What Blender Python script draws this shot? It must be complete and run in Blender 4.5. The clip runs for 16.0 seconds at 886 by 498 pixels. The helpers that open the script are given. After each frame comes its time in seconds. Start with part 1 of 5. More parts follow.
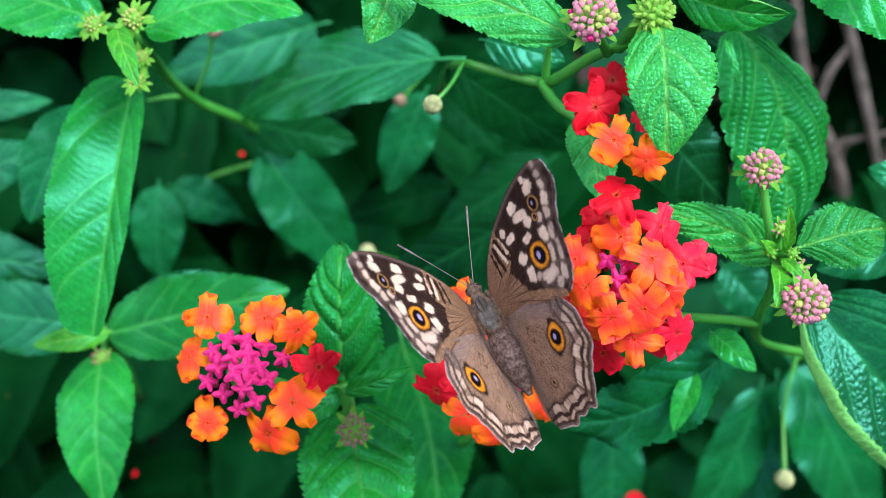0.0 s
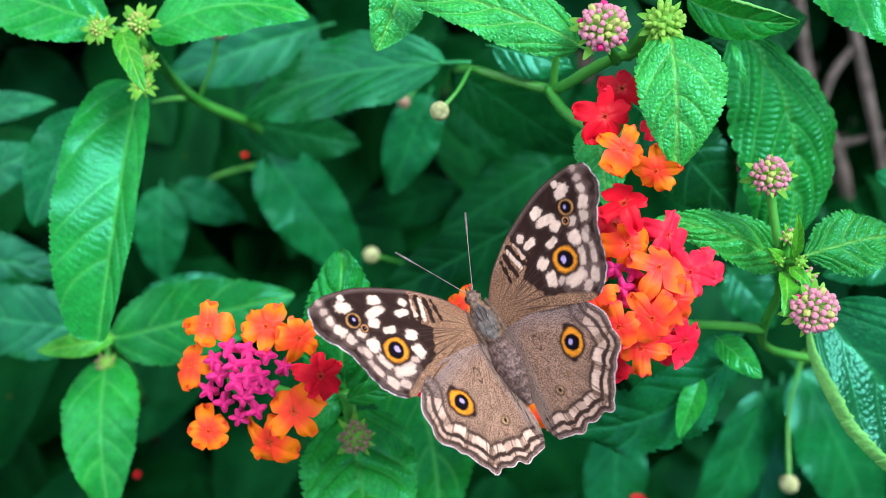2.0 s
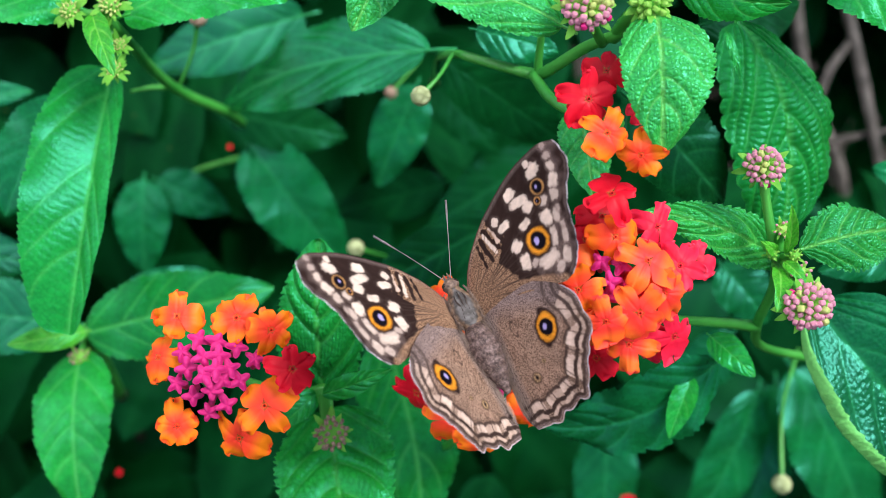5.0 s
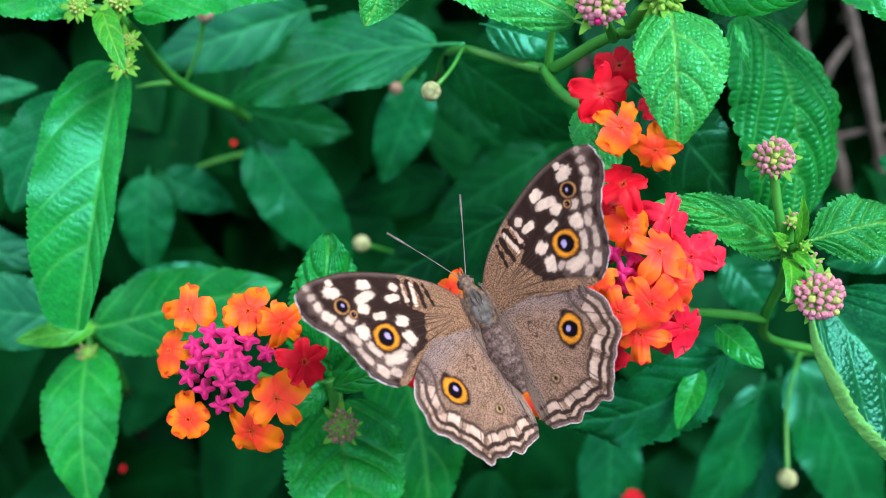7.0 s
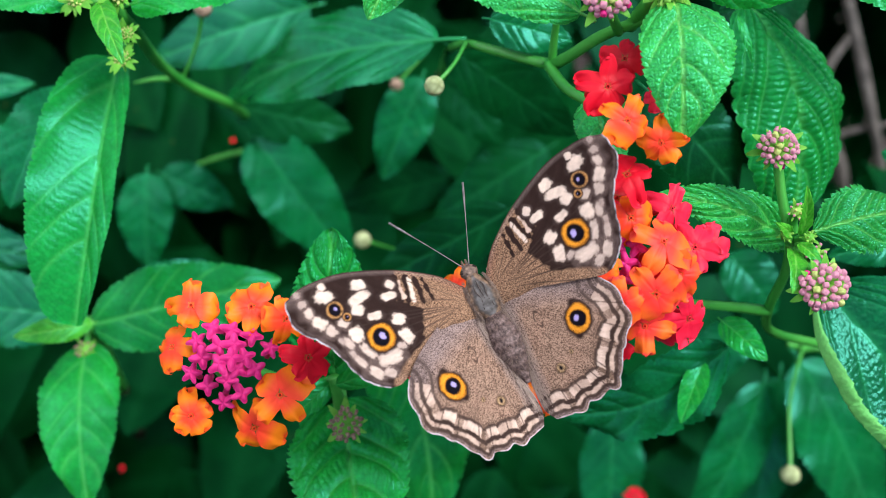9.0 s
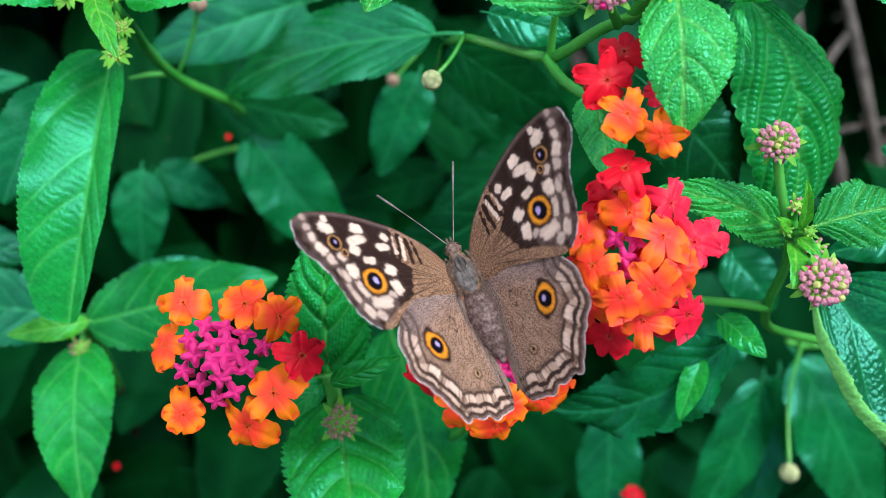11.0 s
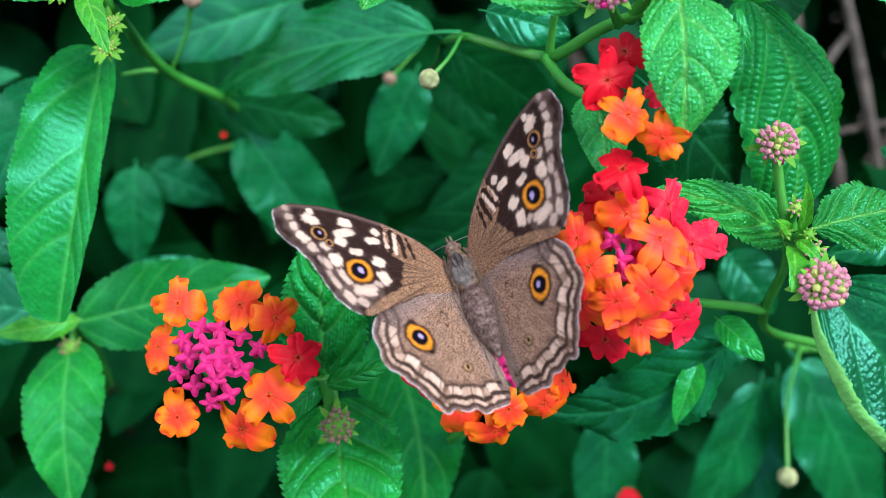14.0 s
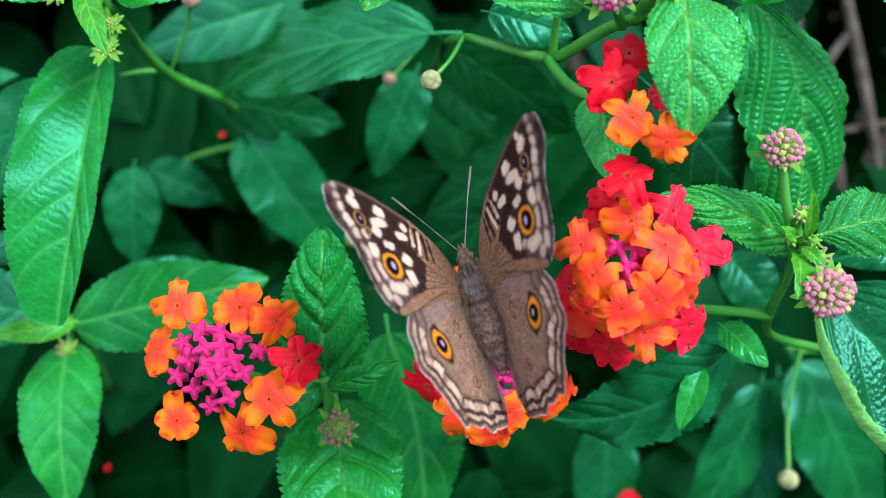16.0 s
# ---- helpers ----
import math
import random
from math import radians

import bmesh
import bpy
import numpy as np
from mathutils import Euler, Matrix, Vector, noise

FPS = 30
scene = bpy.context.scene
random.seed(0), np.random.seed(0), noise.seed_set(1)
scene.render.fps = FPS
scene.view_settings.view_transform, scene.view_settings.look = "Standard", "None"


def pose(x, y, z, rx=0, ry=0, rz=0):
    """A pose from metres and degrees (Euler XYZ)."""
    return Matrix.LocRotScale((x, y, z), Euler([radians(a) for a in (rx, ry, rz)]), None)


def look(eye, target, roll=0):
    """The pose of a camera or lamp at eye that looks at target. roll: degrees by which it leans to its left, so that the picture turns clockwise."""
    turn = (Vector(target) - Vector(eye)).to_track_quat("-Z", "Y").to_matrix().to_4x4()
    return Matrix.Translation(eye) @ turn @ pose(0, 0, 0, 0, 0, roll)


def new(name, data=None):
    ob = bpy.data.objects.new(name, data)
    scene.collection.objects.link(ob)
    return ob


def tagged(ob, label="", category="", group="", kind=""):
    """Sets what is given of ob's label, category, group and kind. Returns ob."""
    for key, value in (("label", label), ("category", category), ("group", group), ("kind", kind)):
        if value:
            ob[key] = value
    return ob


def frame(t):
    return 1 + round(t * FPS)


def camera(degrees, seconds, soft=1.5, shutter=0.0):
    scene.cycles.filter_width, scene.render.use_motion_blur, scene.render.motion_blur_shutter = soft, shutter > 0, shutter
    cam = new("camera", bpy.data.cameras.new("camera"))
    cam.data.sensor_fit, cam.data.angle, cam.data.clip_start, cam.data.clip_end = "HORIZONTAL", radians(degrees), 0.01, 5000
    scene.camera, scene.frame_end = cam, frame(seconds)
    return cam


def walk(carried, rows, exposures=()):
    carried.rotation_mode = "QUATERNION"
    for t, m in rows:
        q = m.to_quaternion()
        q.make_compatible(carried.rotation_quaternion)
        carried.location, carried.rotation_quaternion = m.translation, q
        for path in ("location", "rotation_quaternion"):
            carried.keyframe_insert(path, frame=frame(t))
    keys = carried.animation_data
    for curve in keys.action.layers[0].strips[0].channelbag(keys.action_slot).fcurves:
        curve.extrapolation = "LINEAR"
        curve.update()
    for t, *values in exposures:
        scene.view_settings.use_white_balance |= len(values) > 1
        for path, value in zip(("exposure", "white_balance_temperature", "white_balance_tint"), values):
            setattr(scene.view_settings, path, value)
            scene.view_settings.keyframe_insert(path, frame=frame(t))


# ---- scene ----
# A lantana shrub with flower heads, and a butterfly that opens and folds its wings on one of them.
MM = 0.001
SHRUB = pose(0, 0, 0.7, 45, 0, 0)  # x to the side, y up the slope of the crown, z out of it
DOWN = Vector((0, -0.707, -0.707))

cam = camera(50, 16.0, soft=0.6)
cam.data.dof.use_dof, cam.data.dof.focus_distance, cam.data.dof.aperture_fstop = True, 0.130, 18
walk(cam, [
    (0, SHRUB @ pose(0.00000, 0.00000, 0.14600, 0.00, 0.00, -0.00)),
    (0.5, SHRUB @ pose(-0.00016, 0.00023, 0.14594, -0.12, -0.03, -0.04)),
    (1, SHRUB @ pose(-0.00034, 0.00018, 0.14602, -0.11, -0.02, -0.08)),
    (1.5, SHRUB @ pose(-0.00063, 0.00100, 0.14578, -0.25, -0.00, 0.03)),
    (2, SHRUB @ pose(-0.00100, 0.00202, 0.14521, -0.34, -0.02, 0.11)),
    (2.5, SHRUB @ pose(-0.00084, 0.00195, 0.14493, -0.26, -0.02, 0.10)),
    (3, SHRUB @ pose(0.00015, 0.00189, 0.14396, -0.21, 0.06, -0.04)),
    (3.5, SHRUB @ pose(0.00120, 0.00195, 0.14251, -0.23, 0.13, 0.01)),
    (4, SHRUB @ pose(0.00207, 0.00142, 0.14125, -0.21, 0.12, 0.27)),
    (6.5, SHRUB @ pose(0.00007, -0.00017, 0.14033, -0.44, -0.33, 0.36)),
    (7, SHRUB @ pose(-0.00056, -0.00019, 0.14052, -0.43, -0.38, 0.32)),
    (7.5, SHRUB @ pose(-0.00095, -0.00071, 0.14034, -0.37, -0.43, 0.36)),
    (8, SHRUB @ pose(-0.00077, -0.00163, 0.14008, -0.24, -0.38, 0.47)),
    (8.5, SHRUB @ pose(-0.00116, -0.00120, 0.13991, -0.37, -0.48, 0.33)),
    (9, SHRUB @ pose(-0.00149, -0.00137, 0.13965, -0.32, -0.56, 0.21)),
    (11.5, SHRUB @ pose(-0.00154, -0.00154, 0.13779, -0.39, -0.80, 0.19)),
    (12, SHRUB @ pose(-0.00121, -0.00082, 0.13765, -0.39, -0.84, 0.05)),
    (12.5, SHRUB @ pose(-0.00080, -0.00053, 0.13750, -0.43, -0.81, 0.28)),
    (13, SHRUB @ pose(-0.00094, -0.00020, 0.13696, -0.49, -0.89, 0.42)),
    (13.5, SHRUB @ pose(-0.00120, -0.00086, 0.13656, -0.49, -0.94, 0.59)),
    (14, SHRUB @ pose(-0.00146, -0.00149, 0.13619, -0.46, -0.97, 0.52)),
    (14.5, SHRUB @ pose(-0.00194, -0.00176, 0.13575, -0.48, -1.02, 0.41)),
    (15, SHRUB @ pose(-0.00211, -0.00147, 0.13587, -0.53, -1.00, 0.40)),
    (15.5, SHRUB @ pose(-0.00237, -0.00076, 0.13576, -0.66, -1.10, 0.39)),
    (16, SHRUB @ pose(-0.00204, -0.00065, 0.13532, -0.62, -1.12, 0.55)),
], exposures=[(0, 0.85, 6450, 17), (4, 0.77, 6450, 16), (9, 0.70, 6350, 14), (13, 0.69, 6350, 15), (16, 0.78, 6400, 17)])

# ---- light: an overcast sky, brightest overhead ----
world = bpy.data.worlds.new("sky")
scene.world = world
world.use_nodes = True
wn = world.node_tree
sky = wn.nodes.new("ShaderNodeTexSky")
sky.sky_type, sky.sun_disc = "NISHITA", False
sky.sun_elevation, sky.sun_rotation = radians(60), radians(245)
sky.air_density, sky.dust_density, sky.ozone_density = 1.0, 3.0, 1.0
wn.links.new(sky.outputs[0], wn.nodes["Background"].inputs[0])
wn.nodes["Background"].inputs[1].default_value = 0.125
sun = new("sun", bpy.data.lights.new("sun", "SUN"))
sun.data.energy, sun.data.angle, sun.data.color = 3.2, radians(30), (1.0, 0.97, 0.92)
sun.matrix_world = look((0.55, -0.20, 1.58), (0, 0, 0.7))


# ---- materials ----
class Nodes:
    """A short way to wire a node material."""

    def __init__(self, name):
        self.mat = bpy.data.materials.new(name)
        self.mat.use_nodes = True
        self.tree = self.mat.node_tree
        self.bsdf = self.tree.nodes["Principled BSDF"]
        self.out = self.tree.nodes["Material Output"]

    def add(self, kind, **values):
        node = self.tree.nodes.new("ShaderNode" + kind)
        for key, value in values.items():
            if key in node.inputs:
                node.inputs[key].default_value = value
        return node

    def link(self, a, b):
        self.tree.links.new(a, b)

    def noise(self, scale, detail=4.0, rough=0.55):
        co = self.add("TexCoord")
        node = self.add("TexNoise", Scale=scale, Detail=detail, Roughness=rough)
        self.link(co.outputs["Object"], node.inputs["Vector"])
        return node.outputs["Fac"]

    def voronoi(self, scale, feature="F1"):
        co = self.add("TexCoord")
        node = self.add("TexVoronoi", Scale=scale)
        node.feature = feature
        self.link(co.outputs["Object"], node.inputs["Vector"])
        return node.outputs["Distance"]

    def attribute(self, name, output="Fac"):
        node = self.add("Attribute")
        node.attribute_name = name
        return node.outputs[output]

    def ramp(self, fac, *stops):
        node = self.add("ValToRGB")
        while len(node.color_ramp.elements) < len(stops):
            node.color_ramp.elements.new(0.5)
        for e, (at, colour) in zip(node.color_ramp.elements, stops):
            e.position, e.color = at, (*colour, 1)
        self.link(fac, node.inputs["Fac"])
        return node.outputs["Color"]

    def mix(self, fac, a, b, blend="MIX"):
        node = self.add("Mix")
        node.data_type, node.blend_type = "RGBA", blend
        for sock, value in ((node.inputs[0], fac), (node.inputs[6], a), (node.inputs[7], b)):
            if isinstance(value, tuple):
                sock.default_value = (*value, 1)
            elif isinstance(value, (int, float)):
                sock.default_value = value
            else:
                self.link(value, sock)
        return node.outputs[2]

    def math(self, op, a, b=0.0):
        node = self.add("Math")
        node.operation = op
        for sock, value in zip(node.inputs, (a, b)):
            if isinstance(value, (int, float)):
                sock.default_value = value
            else:
                self.link(value, sock)
        return node.outputs[0]

    def bump(self, height, strength, distance):
        node = self.add("Bump", Strength=strength, Distance=distance)
        self.link(height, node.inputs["Height"])
        self.link(node.outputs["Normal"], self.bsdf.inputs["Normal"])
        return node.outputs["Normal"]

    def finish(self, colour, roughness=0.5, glow=0.0, gloss=0.5):
        if isinstance(colour, tuple):
            self.bsdf.inputs["Base Color"].default_value = (*colour, 1)
        else:
            self.link(colour, self.bsdf.inputs["Base Color"])
        if isinstance(roughness, float):
            self.bsdf.inputs["Roughness"].default_value = roughness
        else:
            self.link(roughness, self.bsdf.inputs["Roughness"])
        self.bsdf.inputs["Specular IOR Level"].default_value = gloss
        if glow:  # light that passes through a thin blade or petal
            thin = self.add("BsdfTranslucent")
            if isinstance(colour, tuple):
                thin.inputs["Color"].default_value = (*colour, 1)
            else:
                self.link(colour, thin.inputs["Color"])
            both = self.add("MixShader", Fac=glow)
            self.link(self.bsdf.outputs[0], both.inputs[1])
            self.link(thin.outputs[0], both.inputs[2])
            self.link(both.outputs[0], self.out.inputs["Surface"])
        return self.mat


def leaf_material(name, deep, bright, vein, rough, grain, gloss=0.5, lines=0.75, wax=(0.17, 1.0, 0.85)):
    """A blade: patchy green, paler veins, and a waxy skin of small domes."""
    n = Nodes(name)
    tint = n.add("ObjectInfo").outputs["Random"]
    patch = n.math("ADD", n.math("MULTIPLY", n.noise(90, 5), 0.75), n.math("MULTIPLY", tint, 0.25))
    base = n.ramp(patch, (0.3, deep), (0.68, bright))
    net = n.ramp(n.voronoi(1000, 'DISTANCE_TO_EDGE'), (0.0, (0.72, 0.80, 0.70)), (0.16, (1.0, 1.0, 1.0)))
    base = n.mix(1.0, base, net, 'MULTIPLY')
    fleck = n.ramp(n.noise(700, 3), (0.35, (0.8, 0.85, 0.8)), (0.7, (1.1, 1.1, 1.1)))
    base = n.mix(1.0, base, fleck, "MULTIPLY")
    colour = n.mix(n.math("MULTIPLY", n.attribute("vein"), lines), base, vein)
    rare = n.math("MULTIPLY", n.ramp(n.voronoi(150), (0.07, (1, 1, 1)), (0.11, (0, 0, 0))), n.ramp(n.noise(45, 2), (0.55, (0, 0, 0)), (0.65, (0.7, 0.7, 0.7))))
    colour = n.mix(rare, colour, (0.12, 0.14, 0.03))
    dome = n.ramp(n.voronoi(1300, 'DISTANCE_TO_EDGE'), (0.0, (0, 0, 0)), (0.18, (0.7, 0.7, 0.7)), (0.45, (1, 1, 1)))
    height = n.math("ADD", dome, n.math("MULTIPLY", n.noise(420, 4), 0.9))
    n.bump(height, grain, 0.0004)
    rgh = n.math("ADD", n.math("MULTIPLY", n.noise(160, 3), 0.16), rough - 0.08)
    n.bsdf.inputs["Specular Tint"].default_value = (*wax, 1)  # the waxy cuticle
    return n.finish(colour, rgh, 0.22, gloss)


LEAF = leaf_material("leaf_green", (0.003, 0.205, 0.018), (0.012, 0.420, 0.040), (0.09, 0.52, 0.095), 0.24, 0.10, 0.55, 0.5)
LEAF_YOUNG = leaf_material("leaf_young", (0.030, 0.310, 0.012), (0.075, 0.480, 0.026), (0.20, 0.58, 0.08), 0.36, 0.12, 0.5)
# leaf green dimmed, mainly to put the crown's shade into the colour
LEAF_DIMMED = leaf_material("leaf_dimmed", (0.001, 0.090, 0.020), (0.002, 0.195, 0.044), (0.02, 0.32, 0.09), 0.28, 0.07, 0.6, 0.45)
LEAF_QUILTED = leaf_material("leaf_quilted", (0.010, 0.235, 0.028), (0.035, 0.470, 0.066), (0.22, 0.64, 0.14), 0.31, 0.30, 0.8, 0.55)
LEAF_UNDER = leaf_material("leaf_underside", (0.085, 0.460, 0.080), (0.160, 0.600, 0.145), (0.22, 0.64, 0.18), 0.5, 0.12, 0.3, 0.5)
# the dimmed green again, under a glossier skin
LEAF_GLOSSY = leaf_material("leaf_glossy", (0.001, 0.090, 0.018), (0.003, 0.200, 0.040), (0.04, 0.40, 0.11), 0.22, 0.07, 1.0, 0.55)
LEAF_WAXY = leaf_material("leaf_waxy", (0.002, 0.140, 0.016), (0.006, 0.290, 0.038), (0.07, 0.46, 0.09), 0.28, 0.08, 0.42, 0.55)
# darker copy of the leaf green: shade between inner leaves painted in
LEAF_INNER_SHADE = leaf_material("leaf_inner_shade", (0.001, 0.032, 0.006), (0.002, 0.085, 0.015), (0.012, 0.18, 0.05), 0.34, 0.07, 0.25, 0.5)
# near-black copy: the gloom of the crown's depths put into the leaf colour
LEAF_BACK_SHADE = leaf_material("leaf_shaded", (0.0005, 0.020, 0.004), (0.001, 0.056, 0.010), (0.004, 0.09, 0.02), 0.42, 0.05, 0.10, 0.5)

n = Nodes("green_stem")
STEM = n.finish(n.ramp(n.noise(160, 5), (0.3, (0.022, 0.27, 0.028)), (0.75, (0.080, 0.44, 0.065))), 0.38, 0.12, 0.5)
n = Nodes("woody_stem")
bark = n.noise(240, 6)
n.bump(bark, 0.6, 0.001)
WOOD = n.finish(n.ramp(bark, (0.3, (0.035, 0.033, 0.028)), (0.7, (0.13, 0.124, 0.108))), 0.85)
# the woody stem's bark again, darkened as if lit only through the crown
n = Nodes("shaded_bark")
dim_grain = n.noise(240, 6)
n.bump(dim_grain, 0.6, 0.001)
BARK = n.finish(n.ramp(dim_grain, (0.3, (0.014, 0.014, 0.008)), (0.7, (0.05, 0.045, 0.03))), 0.85, 0, 0.2)
n = Nodes("bract_green")
BRACT = n.finish(n.ramp(n.noise(400, 4), (0.3, (0.085, 0.42, 0.030)), (0.75, (0.22, 0.60, 0.075))), 0.5, 0.3, 0.3)
n = Nodes("seed_head")
n.bump(n.voronoi(900), 0.8, 0.0005)
BERRY = n.finish(n.ramp(n.voronoi(900), (0.1, (0.54, 0.64, 0.33)), (0.7, (0.30, 0.37, 0.16))), 0.6)
n = Nodes("dried_bud")
BROWN_BUD = n.finish(n.ramp(n.noise(800, 3), (0.3, (0.15, 0.10, 0.065)), (0.7, (0.42, 0.30, 0.22))), 0.7)


def petal_material(name, throat, middle, limb, rim, spread):
    """A corolla: a deeper throat, a reddish ring, a bright limb and a thin redder rim."""
    n = Nodes(name)
    tint = n.math("ADD", n.math("MULTIPLY", n.add("ObjectInfo").outputs["Random"], 0.5), n.math("MULTIPLY", n.add("NewGeometry").outputs["Random Per Island"], 0.5))
    vary = n.math("ADD", n.math("MULTIPLY", n.math("SUBTRACT", n.noise(260, 3), 0.5), 0.6), n.math("MULTIPLY", n.math("SUBTRACT", tint, 0.5), spread))
    at = n.math("ADD", n.attribute("rad"), n.math("MULTIPLY", vary, n.attribute("rad")))
    colour = n.ramp(at, (0.03, throat), (0.12, middle), (0.42, tuple((4 * a + b) / 5 for a, b in zip(middle, limb))), (0.78, limb))
    colour = n.mix(n.ramp(n.math("ADD", n.attribute("rad"), n.math("MULTIPLY", n.math("SUBTRACT", n.noise(500, 2), 0.5), 0.25)), (0.90, (0, 0, 0)), (1.04, (0.85, 0.85, 0.85))), colour, rim)
    n.bump(n.math("ADD", n.noise(900, 3), n.math("MULTIPLY", n.noise(300, 2), 1.5)), 0.3, 0.0003)
    return n.finish(colour, 0.48, 0.24, 0.22)


ORANGE = petal_material("petal_orange", (0.50, 0.12, 0.010), (0.92, 0.045, 0.022), (0.97, 0.235, 0.007), (0.95, 0.080, 0.020), 0.7)
FLAME = petal_material("petal_flame", (0.55, 0.10, 0.01), (0.94, 0.038, 0.034), (0.97, 0.165, 0.020), (0.95, 0.050, 0.060), 1.1)
SCARLET = petal_material("petal_scarlet", (0.40, 0.10, 0.02), (0.62, 0.004, 0.018), (0.80, 0.007, 0.028), (0.84, 0.012, 0.040), 0.3)
CORAL = petal_material("petal_coral", (0.45, 0.05, 0.02), (0.82, 0.012, 0.045), (0.92, 0.022, 0.070), (0.92, 0.055, 0.110), 0.4)
n = Nodes("bud_magenta")
MAGENTA = n.finish(n.ramp(n.noise(500, 3), (0.3, (0.64, 0.014, 0.19)), (0.75, (0.84, 0.060, 0.30))), 0.5, 0.25, 0.2)
n = Nodes("bud_pink")
PINK = n.finish(n.ramp(n.noise(900, 3), (0.3, (0.58, 0.20, 0.32)), (0.75, (0.72, 0.47, 0.50))), 0.6, 0.25, 0.2)
n = Nodes("bud_lime")
LIME = n.finish(n.ramp(n.noise(700, 3), (0.3, (0.17, 0.50, 0.045)), (0.75, (0.36, 0.66, 0.15))), 0.5, 0.25, 0.3)
n = Nodes("bud_pale")
PALE = n.finish(n.ramp(n.noise(700, 3), (0.3, (0.38, 0.52, 0.12)), (0.75, (0.58, 0.64, 0.26))), 0.6, 0.2, 0.2)
n = Nodes("soil")
crumbs = n.math("ADD", n.noise(14, 8), n.math("MULTIPLY", n.noise(120, 4), 0.5))
n.bump(crumbs, 0.8, 0.02)
SOIL = n.finish(n.ramp(crumbs, (0.5, (0.010, 0.007, 0.006)), (1.0, (0.04, 0.028, 0.02))), 0.95)

n = Nodes("wing_scales")
scales = n.ramp(n.noise(6400, 5), (0.39, (0.20, 0.17, 0.15)), (0.59, (1.40, 1.40, 1.42)))
scales = n.mix(n.attribute("grit", "Fac"), (1, 1, 1), scales)
n.bump(n.noise(2500, 2), 0.06, 0.0001)
WING = n.finish(n.mix(1.0, n.attribute("Col", "Color"), scales, "MULTIPLY"), 0.8, 0.05, 0.06)
n = Nodes("thorax_fur")
n.bump(n.noise(1500, 3), 0.35, 0.0002)
plate = n.ramp(n.noise(800, 4), (0.35, (0.026, 0.023, 0.021)), (0.5, (0.066, 0.062, 0.058)), (0.7, (0.150, 0.145, 0.140)))
nap = n.ramp(n.noise(1800, 4), (0.35, (0.050, 0.030, 0.019)), (0.7, (0.25, 0.165, 0.105)))
THORAX = n.finish(n.mix(n.ramp(n.math("ADD", n.attribute("flank"), n.math("MULTIPLY", n.noise(900, 2), 0.3)), (0.66, (0, 0, 0)), (0.92, (1, 1, 1))), plate, nap), 0.6, 0, 0.2)
n = Nodes("abdomen_fur")
n.bump(n.noise(2200, 3), 0.5, 0.0003)
velvet = n.ramp(n.noise(2400, 4), (0.32, (0.037, 0.024, 0.021)), (0.52, (0.108, 0.076, 0.068)), (0.75, (0.235, 0.170, 0.155)))
ABDOMEN = n.finish(n.mix(1.0, velvet, n.ramp(n.attribute("ring"), (0.0, (0.62, 0.56, 0.54)), (0.6, (1.05, 1.05, 1.05))), "MULTIPLY"), 0.62, 0, 0.25)
n = Nodes("head_fur")
n.bump(n.noise(2200, 3), 0.5, 0.0003)
HEAD_FUR = n.finish(n.ramp(n.noise(1800, 4), (0.32, (0.045, 0.028, 0.020)), (0.55, (0.145, 0.098, 0.070)), (0.75, (0.27, 0.200, 0.150))), 0.65)
n = Nodes("insect_fur")
FUR = n.finish(n.ramp(n.add("ObjectInfo").outputs["Random"], (0.0, (0.20, 0.15, 0.115)), (1.0, (0.34, 0.26, 0.21))), 0.7)
n = Nodes("antenna_brown")
ANTENNA = n.finish(n.ramp(n.noise(900, 2), (0.4, (0.085, 0.078, 0.078)), (0.6, (0.20, 0.19, 0.19))), 0.5)
n = Nodes("compound_eye")
EYE = n.finish((0.03, 0.02, 0.015), 0.25)


# ---- building blocks; lengths in millimetres ----
def mesh(name, verts, faces, mats, attrs=None, smooth=True, indices=None):
    me = bpy.data.meshes.new(name)
    me.from_pydata((np.asarray(verts, float) * MM).tolist(), [], [tuple(int(i) for i in fc) for fc in faces])
    for m in mats if isinstance(mats, (list, tuple)) else [mats]:
        me.materials.append(m)
    for key, values in (attrs or {}).items():
        values = np.asarray(values, float)
        if values.ndim == 1:
            me.attributes.new(key, "FLOAT", "POINT").data.foreach_set("value", values)
        else:
            me.attributes.new(key, "FLOAT_COLOR", "POINT").data.foreach_set("color", np.c_[values, np.ones(len(values))].ravel())
    if indices is not None:
        me.polygons.foreach_set("material_index", indices)
    if smooth:
        me.polygons.foreach_set("use_smooth", [True] * len(me.polygons))
    me.update()
    return me


def part(name, me, parent, label="", m=None):
    ob = new(name, me)
    ob.parent = parent
    if m is not None:
        ob.matrix_basis = m
    return tagged(ob, label)


def grid_faces(nu, nv, wrap=False, start=0):
    faces = []
    for i in range(nu - 1):
        for j in range(nv if wrap else nv - 1):
            k = (j + 1) % nv
            faces.append((start + i * nv + j, start + (i + 1) * nv + j, start + (i + 1) * nv + k, start + i * nv + k))
    return faces


def smooth_line(points, steps):
    """A curve through the points (Catmull-Rom)."""
    p = np.array(points, float)
    p = np.vstack([2 * p[0] - p[1], p, 2 * p[-1] - p[-2]])
    out = []
    for i in range(1, len(p) - 2):
        t = np.linspace(0, 1, steps, endpoint=False)[:, None]
        a, b, c, d = p[i - 1:i + 3]
        out.append(0.5 * (2 * b + (c - a) * t + (2 * a - 5 * b + 4 * c - d) * t**2 + (3 * b - a - 3 * c + d) * t**3))
    out.append(p[-2][None])
    return np.vstack(out)


